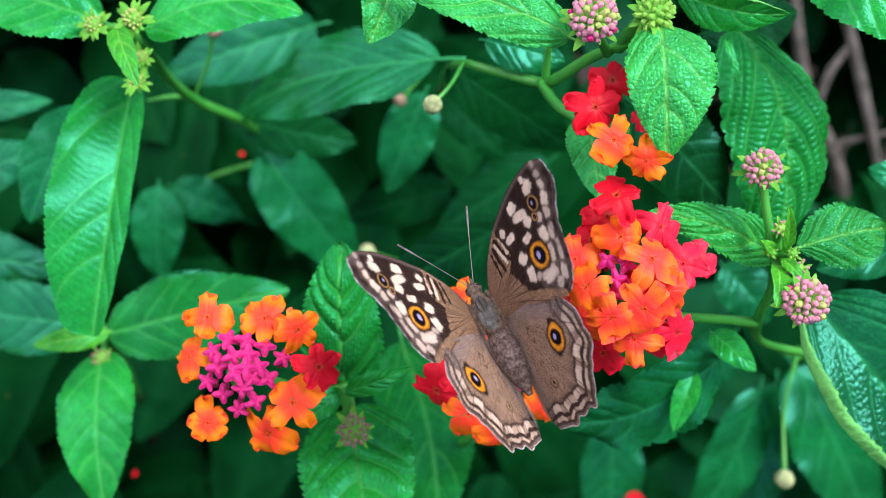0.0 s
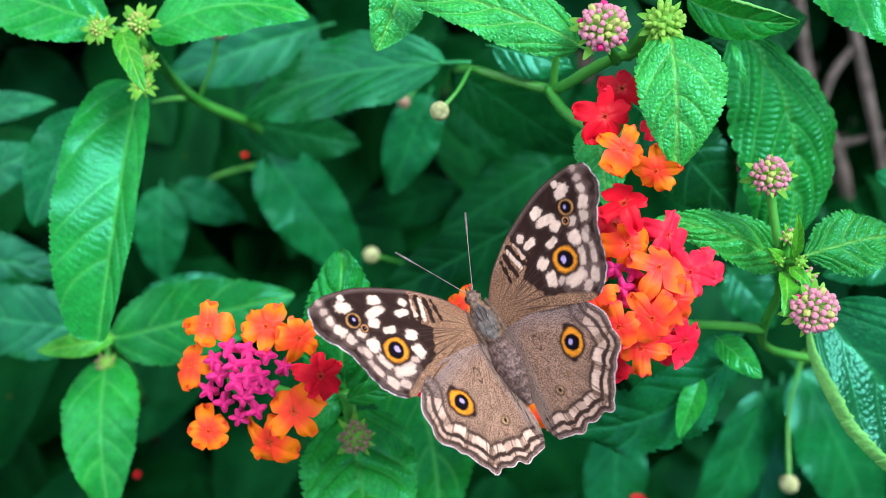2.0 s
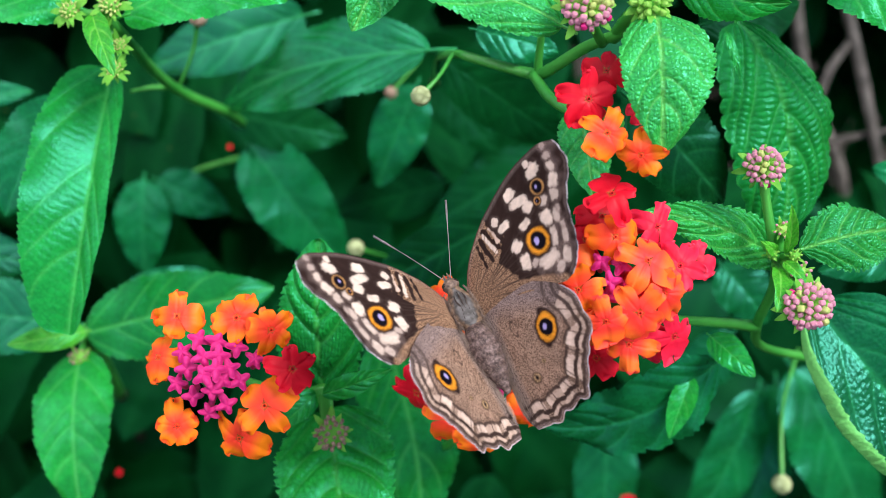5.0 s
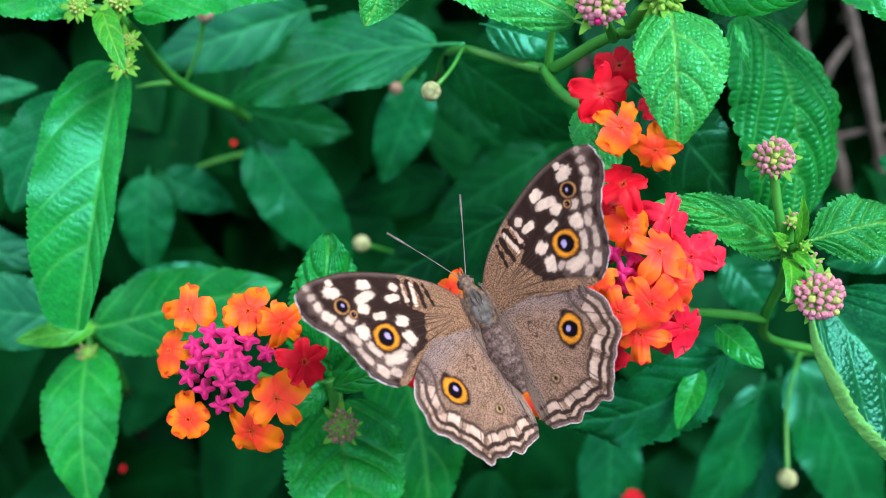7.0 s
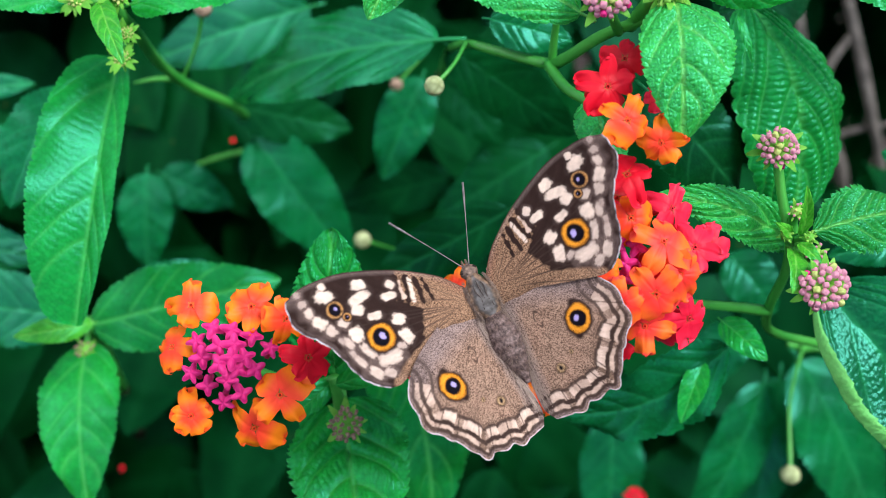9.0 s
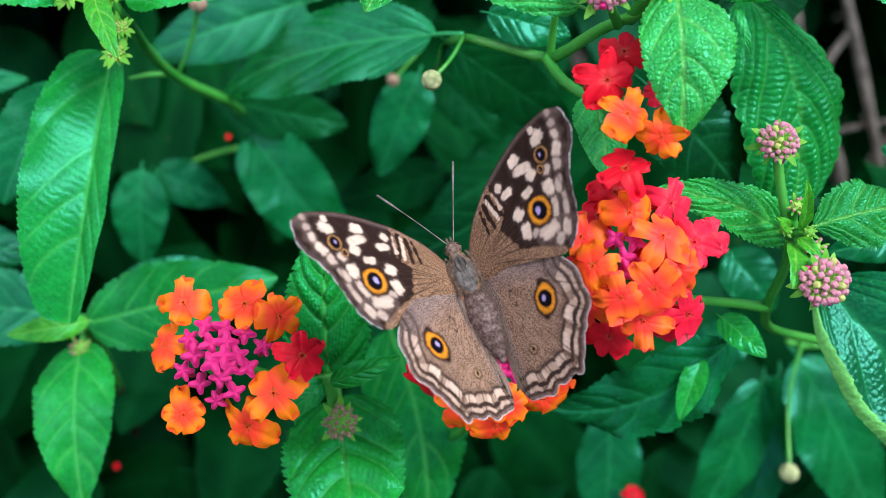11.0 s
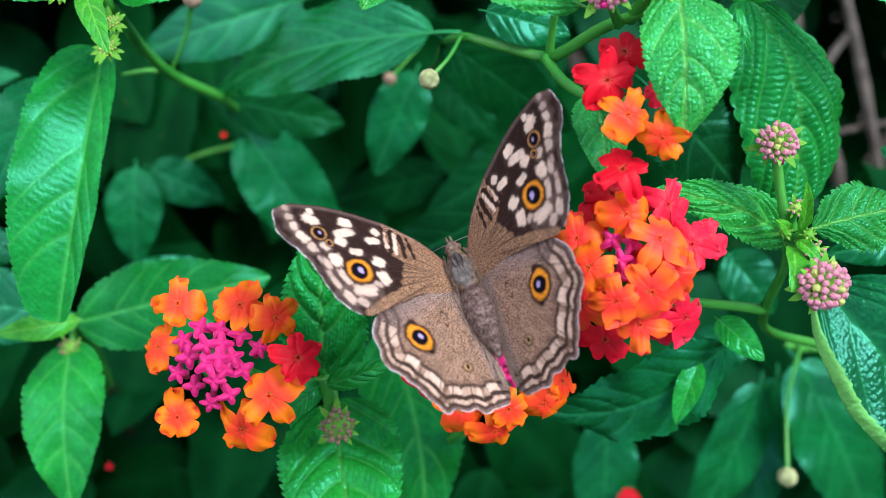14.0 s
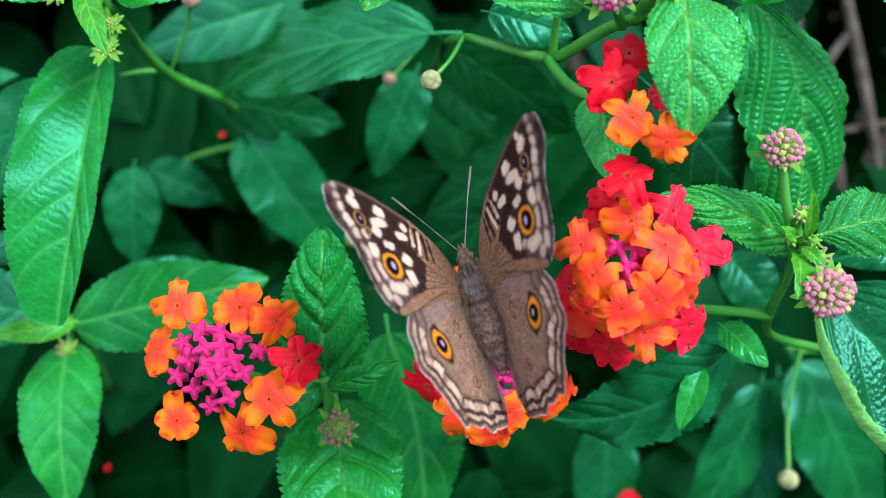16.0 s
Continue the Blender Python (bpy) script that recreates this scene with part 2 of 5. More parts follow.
def tube(points, radii, sides=10, steps=6):
    """Vertices and faces of a tapered, capped tube along a curve."""
    line = smooth_line(points, steps)
    r = np.interp(np.linspace(0, 1, len(line)), np.linspace(0, 1, len(radii)), radii)
    tangent = np.gradient(line, axis=0)
    tangent /= np.linalg.norm(tangent, axis=1)[:, None] + 1e-12
    ref = np.array([0.31, 0.17, 0.93])
    verts = []
    for p, d, rad in zip(line, tangent, r):
        a = np.cross(d, ref)
        a /= np.linalg.norm(a) + 1e-9
        b = np.cross(d, a)
        for k in range(sides):
            w = 2 * math.pi * k / sides
            verts.append(p + rad * (math.cos(w) * a + math.sin(w) * b))
    faces = grid_faces(len(line), sides, True)
    faces.append(tuple(range(sides)))
    faces.append(tuple(range(len(verts) - 1, len(verts) - 1 - sides, -1)))
    return np.array(verts), faces


def stem(parent, points, radii, mat=STEM, name="stem", label=""):
    v, f = tube(points, radii)
    return part(name, mesh(name, v, f, mat), parent, label)


def pebbles(x, y, size, seed):
    """Rounded cells of about the given size in the plane: 0 in the grooves, 1 on the domes."""
    gx, gy = x / size, y / size
    near = np.full(gx.shape, 9.0)
    second = near.copy()
    for i in (-1, 0, 1):
        for j in (-1, 0, 1):
            cx, cy = np.floor(gx) + i, np.floor(gy) + j
            jx = np.sin(cx * 127.1 + cy * 311.7 + seed) * 43758.5453
            jy = np.sin(cx * 269.5 + cy * 183.3 + seed) * 43758.5453
            d = np.hypot(cx + 0.5 + 0.8 * (jx - np.floor(jx) - 0.5) - gx, cy + 0.5 + 0.8 * (jy - np.floor(jy) - 0.5) - gy)
            second = np.where(d < near, near, np.minimum(second, d))
            near = np.minimum(near, d)
    return np.clip((second - near) / 0.45, 0, 1) ** 0.6


def blade(base, tip, width, roll=0.0, bend=2.0, fold=8.0, side=0.0, curl=0.1, quilt=0.15, seed=0, nu=130, nv=67, teeth=24, wide=0.40, stalk=0.08, full=0.62, hem=0, hem_width=0.13, pairs=5.5, skew=0.0, ladder=0.12, lean=0.32, rungs=0, lobed=False, bite=0.6, pebble=0.0, cell_size=0.9, ripple=1.0):
    """A lantana leaf: toothed, quilted between the side veins, grooved along the midrib, with a short stalk.
    bend: how far the middle stands out; side: how far the midrib swings sideways; roll: its lean about its length;
    bite: depth of the teeth; hem, hem_width: the margin that is rolled over, and how much of it; pebble: height of the small blisters between the veinlets; ripple: waviness of the margin."""
    b, t = Vector(base), Vector(tip)
    length = (t - b).length
    d = (t - b).normalized()
    out = (Vector((0, 0, 1)) - d * d.z).normalized()
    out = (Matrix.Rotation(radians(roll), 3, d) @ out).normalized()
    s = d.cross(out)
    b, d, out, s = (np.array(x) for x in (b, d, out, s))
    u = np.linspace(0, 1, nu)[:, None]
    v = np.linspace(-1, 1, nv)[None, :]
    v = np.sign(v) * np.abs(v) ** 0.9
    # outline: rounded base, drawn-out tip
    k = math.log(0.5) / math.log(wide)
    w = np.sin(np.pi * u**k) ** full * (1 - 0.18 * u**3)
    beat = u * teeth + 0.35 * np.sin(11 * u + seed) + 0.12 * np.sin(37 * u + seed)
    saw = (beat % 1.0) ** 1.4 * (1 + 0.5 * np.sin(2.7 * np.floor(beat) + seed))
    edge = 1 + bite * (0.04 - 0.11 * saw) * np.abs(v) ** 6 * (w > 0.12)
    if lobed:  # rounded bulges between the vein ends
        edge = 1 + 0.07 * (np.abs(np.sin(np.pi * teeth * u + 0.3 * np.sin(7 * u))) ** 0.6 - 1) * np.abs(v) ** 5 * (w > 0.15)
    half = width / 2 * w * edge * (1 + skew * np.sign(v))
    # veins: they leave the midrib steeply and bow towards the tip
    wob = 0.03 * np.sin(9 * u + seed) * np.abs(v)
    phase = (u + 0.05 * (v > 0) - lean * np.abs(v) ** 1.5 * (1 - 0.4 * u) + wob) * pairs
    phase = phase + 0.20 * np.sin(2.1 * phase + seed) + 0.04 * np.sin(5.3 * phase + seed)
    near = np.abs(phase - np.round(phase))
    rib = np.exp(-((np.abs(v) * w * 13) ** 2) * 3.0)
    fade = np.clip((1.02 - np.abs(v)) / 0.35, 0, 1)  # side veins thin out before the margin
    side_vein = np.exp(-(near / 0.07) ** 2) * (w > 0.05) * (0.35 + 0.65 * fade)
    cell = np.abs(np.sin(np.pi * phase)) ** 0.75 * (0.4 + 0.6 * fade)
    cross = np.abs(v) * 10 * (0.6 + 0.8 * w) / 1.2 + 0.7 * np.sin(np.floor(phase) * 2.3) + 0.4 * np.sin(phase * 6 + seed)
    if rungs:  # fine cross veins between steep side veins
        cross = rungs * (u + 0.10 * np.abs(v)) + 0.5 * np.sin(np.floor(phase) * 2.3) + 0.25 * np.sin(9 * v + seed) + 0.3 * np.sin(14 * u + seed) + 0.10 * np.sin(31 * v + 23 * u + seed)
    small = np.abs(np.sin(np.pi * cross)) ** 0.45
    h = quilt * (0.95 * cell + ladder * cell * small - 0.55 * rib) * np.minimum(1, w * 2.2) * (1 - 0.35 * np.abs(v))
    if pebble:
        h = h + pebble * pebbles(u * length + 0 * v, half * v, cell_size, seed) * (0.35 + 0.65 * cell) * (1 - rib) * np.minimum(1, w * 2.2)
    h = h + quilt * 0.5 * np.sin(5 * u + 3 * v + seed) + quilt * 0.5 * np.sin(11 * u - 4 * v + 2 * seed) * np.abs(v)
    wave = ripple * width * (0.022 * np.sin(2 * np.pi * (2.4 * u + 0.13 * seed)) + 0.016 * np.sin(2 * np.pi * (4.3 * u + 0.29 * seed) + v)) * np.abs(v) ** 2 * np.sign(v + 0.3 * math.sin(seed))
    ang = radians(fold)
    arch = 4 * u * (1 - u)
    across = half * v * math.cos(ang)
    lift = half * (np.sqrt(v**2 + 0.004) - 0.06) * math.sin(ang) - curl * half * v**2 + h + wave
    over = np.clip((v * np.sign(hem) - 1 + hem_width) / hem_width, 0, 1) if hem else 0 * v
    across = across - half * hem_width * over * 1.8 * np.sign(hem)
    lift = lift + half * hem_width * 0.36 * np.sin(over * 2.4)
    pts = b + d * (length * (u[..., None] + 0 * v[..., None])) + s * (across + side * arch)[..., None] + out * (lift + bend * arch)[..., None]
    pts = pts.reshape(-1, 3)
    vein = np.clip(np.maximum(rib * 1.0, 0.55 * side_vein) * np.ones_like(h) + 0.16 * (1 - small) * cell + 0.5 * (np.abs(v) > 0.985) * (w > 0.1) + (over > 0), 0, 1).ravel()
    faces = grid_faces(nu, nv)
    if stalk:
        start = len(pts)
        back = b - d * length * stalk - out * length * stalk * 0.5
        tv, tf = tube([back, b, b + d * length * 0.25 + out * (bend * 0.75 - quilt * 1.2)], [width * 0.022, width * 0.022, width * 0.008], 7, 5)
        pts = np.vstack([pts, tv])
        faces += [tuple(i + start for i in fc) for fc in tf]
        vein = np.r_[vein, np.ones(len(tv))]
    return pts, faces, vein


def leaf(parent, base, tip, width, mat=LEAF, label="", **shape):
    pts, faces, vein = blade(base, tip, width, **shape)
    cols, hem = shape.get("nv", 67) - 1, shape.get("hem", 0)
    rolled = (1 - shape.get("hem_width", 0.13)) ** (1 / 0.9) / 2
    turned = [int(bool(hem) and i < cols * (shape.get("nu", 130) - 1) and (i % cols - cols / 2) * hem > cols * rolled) for i in range(len(faces))]
    return part("leaf", mesh("leaf", pts, faces, [mat, LEAF_UNDER], {"vein": vein}, indices=turned), parent, label)


# ---- florets and buds ----
def corolla(seed, lobes=5, size=3.1):
    """An open lantana floret: broad, ruffled, uneven lobes that overlap round a narrow raised throat, on a curved tube."""
    rng = np.random.RandomState(seed)
    ns, nt = 18, 15
    share = rng.uniform(0.78, 1.25, lobes)
    share *= 2 * math.pi / share.sum()
    centres = np.cumsum(share) - share / 2
    verts, faces, rads = [], [], []
    q = np.linspace(0, 1, ns)[:, None]
    s = np.sin(q * math.pi / 2) ** 1.1
    t = np.linspace(-1, 1, nt)[None, :]
    for k in range(lobes):
        reach = size * rng.uniform(0.80, 1.16) * (1.0 if lobes == 4 else 0.94)
        broad = size * math.tan(share[k] / 2) * rng.uniform(0.40, 0.52) * (1.0 if lobes == 4 else 1.14)
        wedge = (size * 0.03 + reach * s) * math.tan(share[k] / 2) * 1.16  # joined to its neighbours near the throat
        neck = 1 / (1 + (broad / wedge) ** 9) ** (1 / 9)
        square = rng.uniform(3.2, 6.0)
        tip = (1 - np.clip((s - 0.46) / 0.54, 0, 1) ** square) ** (1 / square) * (0.94 + 0.16 * s)
        ph, ph2 = rng.uniform(0, 6.28, 2)
        half = broad * neck * tip * (1 + 0.08 * np.sin(7 * s + ph) + 0.05 * np.sin(16 * s + ph2) * s)
        notch = rng.choice([-0.05, 0.0, 0.08, 0.16, 0.22])
        along = size * 0.05 + (reach - size * 0.05) * s * (1 + 0.08 * t * math.sin(ph) - notch * np.exp(-((t - 0.3 * math.sin(ph2)) / 0.28) ** 2) * s**4 + 0.06 * np.sin(4.5 * t + ph) * s**3 + 0.04 * np.sin(10 * t + ph2) * s**5)
        across = half * t
        tilt, droop, roll = rng.uniform(-0.30, 0.50), rng.uniform(0.05, 0.55), rng.uniform(-0.32, 0.32)
        z = size * (0.025 * np.exp(-((s - 0.2) / 0.12) ** 2) - 0.02 * (1 - s) ** 12 + 0.012 * (k % 2)) + reach * (tilt * np.clip(s - 0.3, 0, 1) ** 1.3 - droop * s**3.2)
        z = z + across * roll * np.clip(s - 0.3, 0, 1) * 1.4 - rng.uniform(0.05, 0.62) * broad * t**2 * np.clip(s - 0.2, 0, 1) * 1.3
        z = z + reach * (0.05 * np.sin(3.4 * t + ph) * s**2 + 0.03 * np.sin(8 * t + 5 * s + ph2) * s**4 - 0.05 * np.exp(-(t / 0.14) ** 2) * s * (1 - s) * 3)
        c, n = math.cos(centres[k]), math.sin(centres[k])
        start = len(verts)
        verts += np.stack([along * c - across * n, along * n + across * c, z + 0 * t], -1).reshape(-1, 3).tolist()
        edge = np.maximum(s + 0 * t, np.abs(t) ** 5 * np.clip(s * 1.6 - 0.45, 0, 1))
        rads += edge.ravel().tolist()
        faces += grid_faces(ns, nt, False, start)
    start = len(verts)
    for i in range(20):  # the raised lip of the throat
        a = 2 * math.pi * i / 20
        for j in range(8):
            c = 2 * math.pi * j / 8
            r = size * (0.066 + 0.024 * math.cos(c)) * (1 + 0.08 * math.sin(2 * a + seed))
            verts.append((r * math.cos(a), r * math.sin(a), size * (0.014 + 0.018 * math.sin(c))))
            rads.append(0.30)
    faces += [f for f in grid_faces(21, 8, True, start)][:20 * 8]
    faces = [tuple(start + (i - start) % 160 if i >= start else i for i in f) for f in faces]
    start = len(verts)
    tv, tf = tube([(0, 0, size * 0.03), (0, 0, -size * 0.22), (0.15, 0, -size * 0.8), (0.5, 0.1, -size * 1.9)], [0.12, 0.2, 0.42, 0.5], 10, 4)
    tf = [f for f in tf if len(f) == 4]  # an open throat
    verts = np.vstack([verts, tv])
    faces += [tuple(i + start for i in fc) for fc in tf]
    rads += np.interp(np.arange(len(tv)), (0, 40, 80), (0.08, 0.0, 0.30)).tolist()
    return verts, faces, rads


def star_bud(seed, size=1.7):
    """A closed floret: a chunky pointed star with hollow sides and a creased top, on its tube."""
    points = 5 if seed % 7 == 3 else 4
    na, nr = 40, 9
    verts = []
    for i in range(nr):
        q = i / (nr - 1)
        for j in range(na):
            a = 2 * math.pi * j / na
            peak = abs((points * a / (2 * math.pi)) % 1.0 - 0.5) * 2
            rr = size * q * (0.53 + 0.50 * (0.5 - 0.5 * math.cos(math.pi * peak)) ** 1.2) * (1 + 0.06 * math.sin(a + seed))
            z = size * (0.34 * (1 - q**3.0) + 0.07 * peak**2 * (1 - q) * q * 4 - 0.06 * (1 - peak) ** 3 * q * (1 - q) * 4 - 0.10 * peak * q**3 - 0.08 * math.exp(-(q / 0.3) ** 2))
            verts.append((rr * math.cos(a), rr * math.sin(a), z))
    faces = [f[::-1] for f in grid_faces(nr, na, True)]
    rim = (nr - 1) * na
    start = len(verts)
    for j in range(na):
        a = 2 * math.pi * j / na
        verts.append((0.6 * math.cos(a), 0.6 * math.sin(a), -size * 0.55))
    for j in range(na):
        k = (j + 1) % na
        faces.append((rim + k, rim + j, start + j, start + k))
    start = len(verts)
    tv, tf = tube([(0, 0, -size * 0.4), (0.1, 0, -size * 1.2), (0.4, 0, -size * 2.6)], [0.6, 0.5, 0.45], 8, 4)
    verts = np.vstack([verts, tv])
    faces += [tuple(i + start for i in fc) for fc in tf]
    return verts, faces


def pellet(size, square=0.0, tall=1.25):
    """A small rounded bud tip."""
    verts = []
    for i in range(7):
        th = math.pi * i / 6
        for j in range(12):
            a = 2 * math.pi * j / 12
            e = 1 + square * 0.22 * max(abs(math.cos(a)), abs(math.sin(a))) ** -1 - square * 0.22
            top = math.copysign(abs(math.cos(th)) ** (1 - 0.45 * square), math.cos(th))
            verts.append((size * math.sin(th) ** (1 - 0.4 * square) * math.cos(a) * e if 0 < i < 6 else 0, size * math.sin(th) ** (1 - 0.4 * square) * math.sin(a) * e if 0 < i < 6 else 0, size * tall * top))
    return verts, [f[::-1] for f in grid_faces(7, 12, True)]


def bud_tip():
    """A square-shouldered closed bud tip, slightly dished on top."""
    verts, power = [], lambda c, e: math.copysign(abs(c) ** e, c)
    for i in range(8):
        th = math.pi * i / 7
        for j in range(16):
            a = 2 * math.pi * (j + 0.5) / 16
            r = math.sin(th) ** 0.5 * (0.78 if i < 4 else 1.0) if 0 < i < 7 else 0.0
            verts.append((r * power(math.cos(a), 0.5), r * power(math.sin(a), 0.5), 2.0 * power(math.cos(th), 0.55) - (0.18 if i == 0 else 0)))
    return verts, [f[::-1] for f in grid_faces(8, 16, True)]


OPEN = []
for s_ in range(9):
    v_, f_, r_ = corolla(40 + s_, 5 if s_ in (1, 2, 5, 6) else 4)
    OPEN.append((v_, f_, r_))
FLORETS = {m_.name: [mesh("floret", v_, f_, m_, {"rad": r_}) for v_, f_, r_ in OPEN] for m_ in (ORANGE, FLAME, SCARLET, CORAL)}
STARS = [mesh("closed_bud", *star_bud(s_), MAGENTA) for s_ in range(4)]
PELLETS = {}
for m_ in (PINK, PALE, LIME, BROWN_BUD, MAGENTA):
    v_, f_ = bud_tip()
    PELLETS[m_.name] = mesh("bud", v_, f_, [m_, LIME if m_ in (PINK, MAGENTA) else m_], indices=[int(sum(v_[k][2] for k in fc) / len(fc) < 1.0) for fc in f_])


def place(at, way, spin=0.0, size=1.0):
    """A pose with its z axis along way."""
    turn = Vector(way).to_track_quat("Z", "Y").to_matrix().to_4x4()
    return Matrix.Translation(Vector(at) * MM) @ turn @ pose(0, 0, 0, 0, 0, spin) @ Matrix.Diagonal((size, size, size, 1))


def floret(head, heart, at, mat, size=1.0, spin=0, lean=0.55, kind=0):
    """An open floret that faces away from the heart of its head."""
    tip = Vector((math.sin(at[0] * 7.3), math.cos(at[1] * 5.1), 0)) * 0.26
    way = (Vector(at) - Vector(heart)).normalized() * lean + Vector((0, 0.05, 1)) * (1 - lean) + tip
    return part("floret", FLORETS[mat.name][(kind + int(abs(at[0] * 3 + at[1] * 5))) % 9], head, "", place(at, way, spin, size))


def star(head, heart, at, size=1.0, spin=0, kind=0, lean=0.6):
    tip = Vector((math.sin(at[0] * 9.1), math.cos(at[1] * 6.7), 0)) * 0.22
    way = (Vector(at) - Vector(heart)).normalized() * lean + Vector((0, 0, 1)) * (1 - lean) + tip
    return part("closed_bud", STARS[kind % 4], head, "", place(at, way, spin, size))


def head_core(shoot, heart, radius, foot, label):
    """The green receptacle of a flower head on its stalk."""
    hv = Vector(heart)
    v1, f1 = tube([Vector(foot), hv * 0.6 + Vector(foot) * 0.4, hv], [0.8, 0.8, 1.0], 9, 5)
    v2, f2 = pellet(radius * 0.55)
    v2 = np.array(v2) + np.array(hv)
    me = mesh("flower_head", np.vstack([v1, v2]), f1 + [tuple(i + len(v1) for i in fc) for fc in f2], STEM)
    return part("flower_head", me, shoot, label)


def bud_head(shoot, at, radius, foot, label, tips=PINK, count=34, bracts=9, seed=0, long=1.0, face=(0, 0.1, 1)):
    """A young head: packed square bud tips over a whorl of pointed bracts."""
    rng = np.random.RandomState(seed)
    at, face = Vector(at), Vector(face).normalized()
    v1, f1 = tube([Vector(foot), (at + Vector(foot)) / 2 + Vector((0, 0, -1)), at - face * radius * 0.4], [0.75, 0.68, 0.75], 9, 6)
    v2, f2 = pellet(radius * (0.66 if tips is PINK else 0.78), 0, 0.66)
    turn = face.to_track_quat("Z", "Y").to_matrix()
    v2 = np.array([turn @ Vector(p) + at - face * radius * 0.2 for p in v2])
    core = mesh("bud_head", np.vstack([v1, v2]), f1 + [tuple(i + len(v1) for i in fc) for fc in f2], [STEM, LIME if tips is PINK else BRACT], indices=[0] * len(f1) + [1] * len(f2))
    head = part("bud_head", core, shoot, label)
    for i in range(count):
        q = (i + 0.5) / count
        th, a = math.acos(1 - 0.98 * q), i * 2.39996
        way = turn @ Vector((math.sin(th) * math.cos(a), math.sin(th) * math.sin(a), 0.62 * math.cos(th)))
        mat = tips if tips is not PINK else PALE if rng.rand() < (0.40 if q < 0.2 else 0.06) else MAGENTA if q > 0.6 and rng.rand() < 0.15 else PINK
        lean = (way + face * 0.35 + Vector(rng.uniform(-0.16, 0.16, 3))).normalized()
        part("bud", PELLETS[mat.name], head, "", place(at - face * radius * 0.2 + way * radius * (0.72 + 0.10 * rng.rand()), lean, rng.uniform(0, 90), radius * (0.168 if tips is PINK else 0.18 if tips is LIME else 0.125) * rng.uniform(0.85, 1.15)))
    for i in range(bracts):
        a = 2 * math.pi * (i + rng.uniform(-0.25, 0.25)) / bracts
        way = turn @ Vector((math.cos(a), math.sin(a), rng.uniform(-0.35, 0.6)))
        size = radius * rng.uniform(0.5, 1.0) * long
        b = at - face * radius * 0.45 + way * radius * 0.55
        pts, faces, vein = blade(b, b + way * size, size * 0.42, nu=12, nv=7, teeth=0, quilt=0.02, bend=0.15 * size, stalk=0, seed=i)
        part("bract", mesh("bract", pts, faces, BRACT, {"vein": vein}), head)
    return head


def seed_head(shoot, at, radius, foot, mid=None, label="", mat=BERRY):
    """A dried round head on a thin stalk, after the florets have dropped."""
    v1, f1 = tube([foot, mid or (Vector(foot) + Vector(at)) / 2, at], [radius * 0.22, radius * 0.2, radius * 0.28], 8, 8)
    verts, rows, sides = [], 17, 26
    for i in range(rows):
        th = math.pi * i / (rows - 1)
        for j in range(sides):
            a = 2 * math.pi * j / sides
            r = radius * (1 + 0.05 * math.cos(9 * a + 3.1 * i) * math.sin(th) + 0.03 * math.sin(7 * th))
            verts.append((at[0] + r * math.sin(th) * math.cos(a), at[1] + r * math.sin(th) * math.sin(a), at[2] + r * 0.95 * math.cos(th)))
    f2 = [f[::-1] for f in grid_faces(rows, sides, True)]
    stalk = part("stalk", mesh("stalk", v1, f1, STEM), shoot)
    part("seed_head", mesh("seed_head", verts, f2, mat), stalk, label)
    return stalk


def shoot_thing(label):
    ob = new("lantana_shoot")
    ob.matrix_world = SHRUB
    return tagged(ob, label, "shrub", "shoots of the lantana")


def to_ground(shoot, top, mid, spread=(0, 0, 0), r=1.6):
    """The woody foot of a shoot: from its green part down into the soil."""
    top, mid = Vector(top), Vector(mid)
    base = mid + Vector(spread)
    height = (SHRUB @ (base * MM)).z / MM
    foot = base + DOWN * (height + 15)
    return stem(shoot, [top, mid, mid + DOWN * 60, mid.lerp(foot, 0.4) + Vector((6, 0, 4)), mid.lerp(foot, 0.7) - Vector((5, 0, 3)), foot], [r, r * 1.1, r * 1.4, r * 2, r * 2.4, r * 3], BARK, "woody_stem", "bark with the crown's shade in its dark brown")


# ---- ground ----
gx, gy = np.meshgrid(np.linspace(-1, 1, 81), np.linspace(-1, 1, 81))
gx, gy = np.sign(gx) * np.abs(gx) ** 5 * 900e3, np.sign(gy) * np.abs(gy) ** 5 * 900e3
gz = 14 * np.sin(gx / 310) * np.cos(gy / 270) * np.exp(-(np.hypot(gx, gy) / 3000) ** 2)
ground = new("ground", mesh("ground", np.stack([gx, gy, gz], -1).reshape(-1, 3), [f[::-1] for f in grid_faces(81, 81)], SOIL))
tagged(ground, "dark brown garden soil under the shrub", "ground", kind="structure")

# ---- shoot with the upper leaves and the scarlet cluster ----
top = shoot_thing("lantana shoot with bright quilted leaves, scarlet and orange florets")
leaf(top, (29.5, 30.9, 16.0), (29.8, 12.0, 19.0), 12.4, LEAF_QUILTED, bend=3.0, fold=6, curl=0.25, seed=1, roll=4, quilt=0.42, ladder=0.2, lean=0.5, pairs=4.2, skew=-0.16, pebble=0.15, cell_size=0.72, nu=200, nv=121, bite=0.55)
leaf(top, (17.6, 29.4, 14.0), (-7.8, 38.1, 10.0), 9.8, LEAF_QUILTED, bend=2.0, fold=5, side=1.0, seed=2, roll=8, quilt=0.45, lean=0.5, pairs=4.2, pebble=0.14, cell_size=0.8, nu=200, nv=101, bite=0.6)
leaf(top, (-7.4, 40.5, 3.0), (-10.9, 30.0, 7.0), 8.6, LEAF_QUILTED, bend=2.0, fold=14, seed=3, roll=-16, pebble=0.12, quilt=0.3)
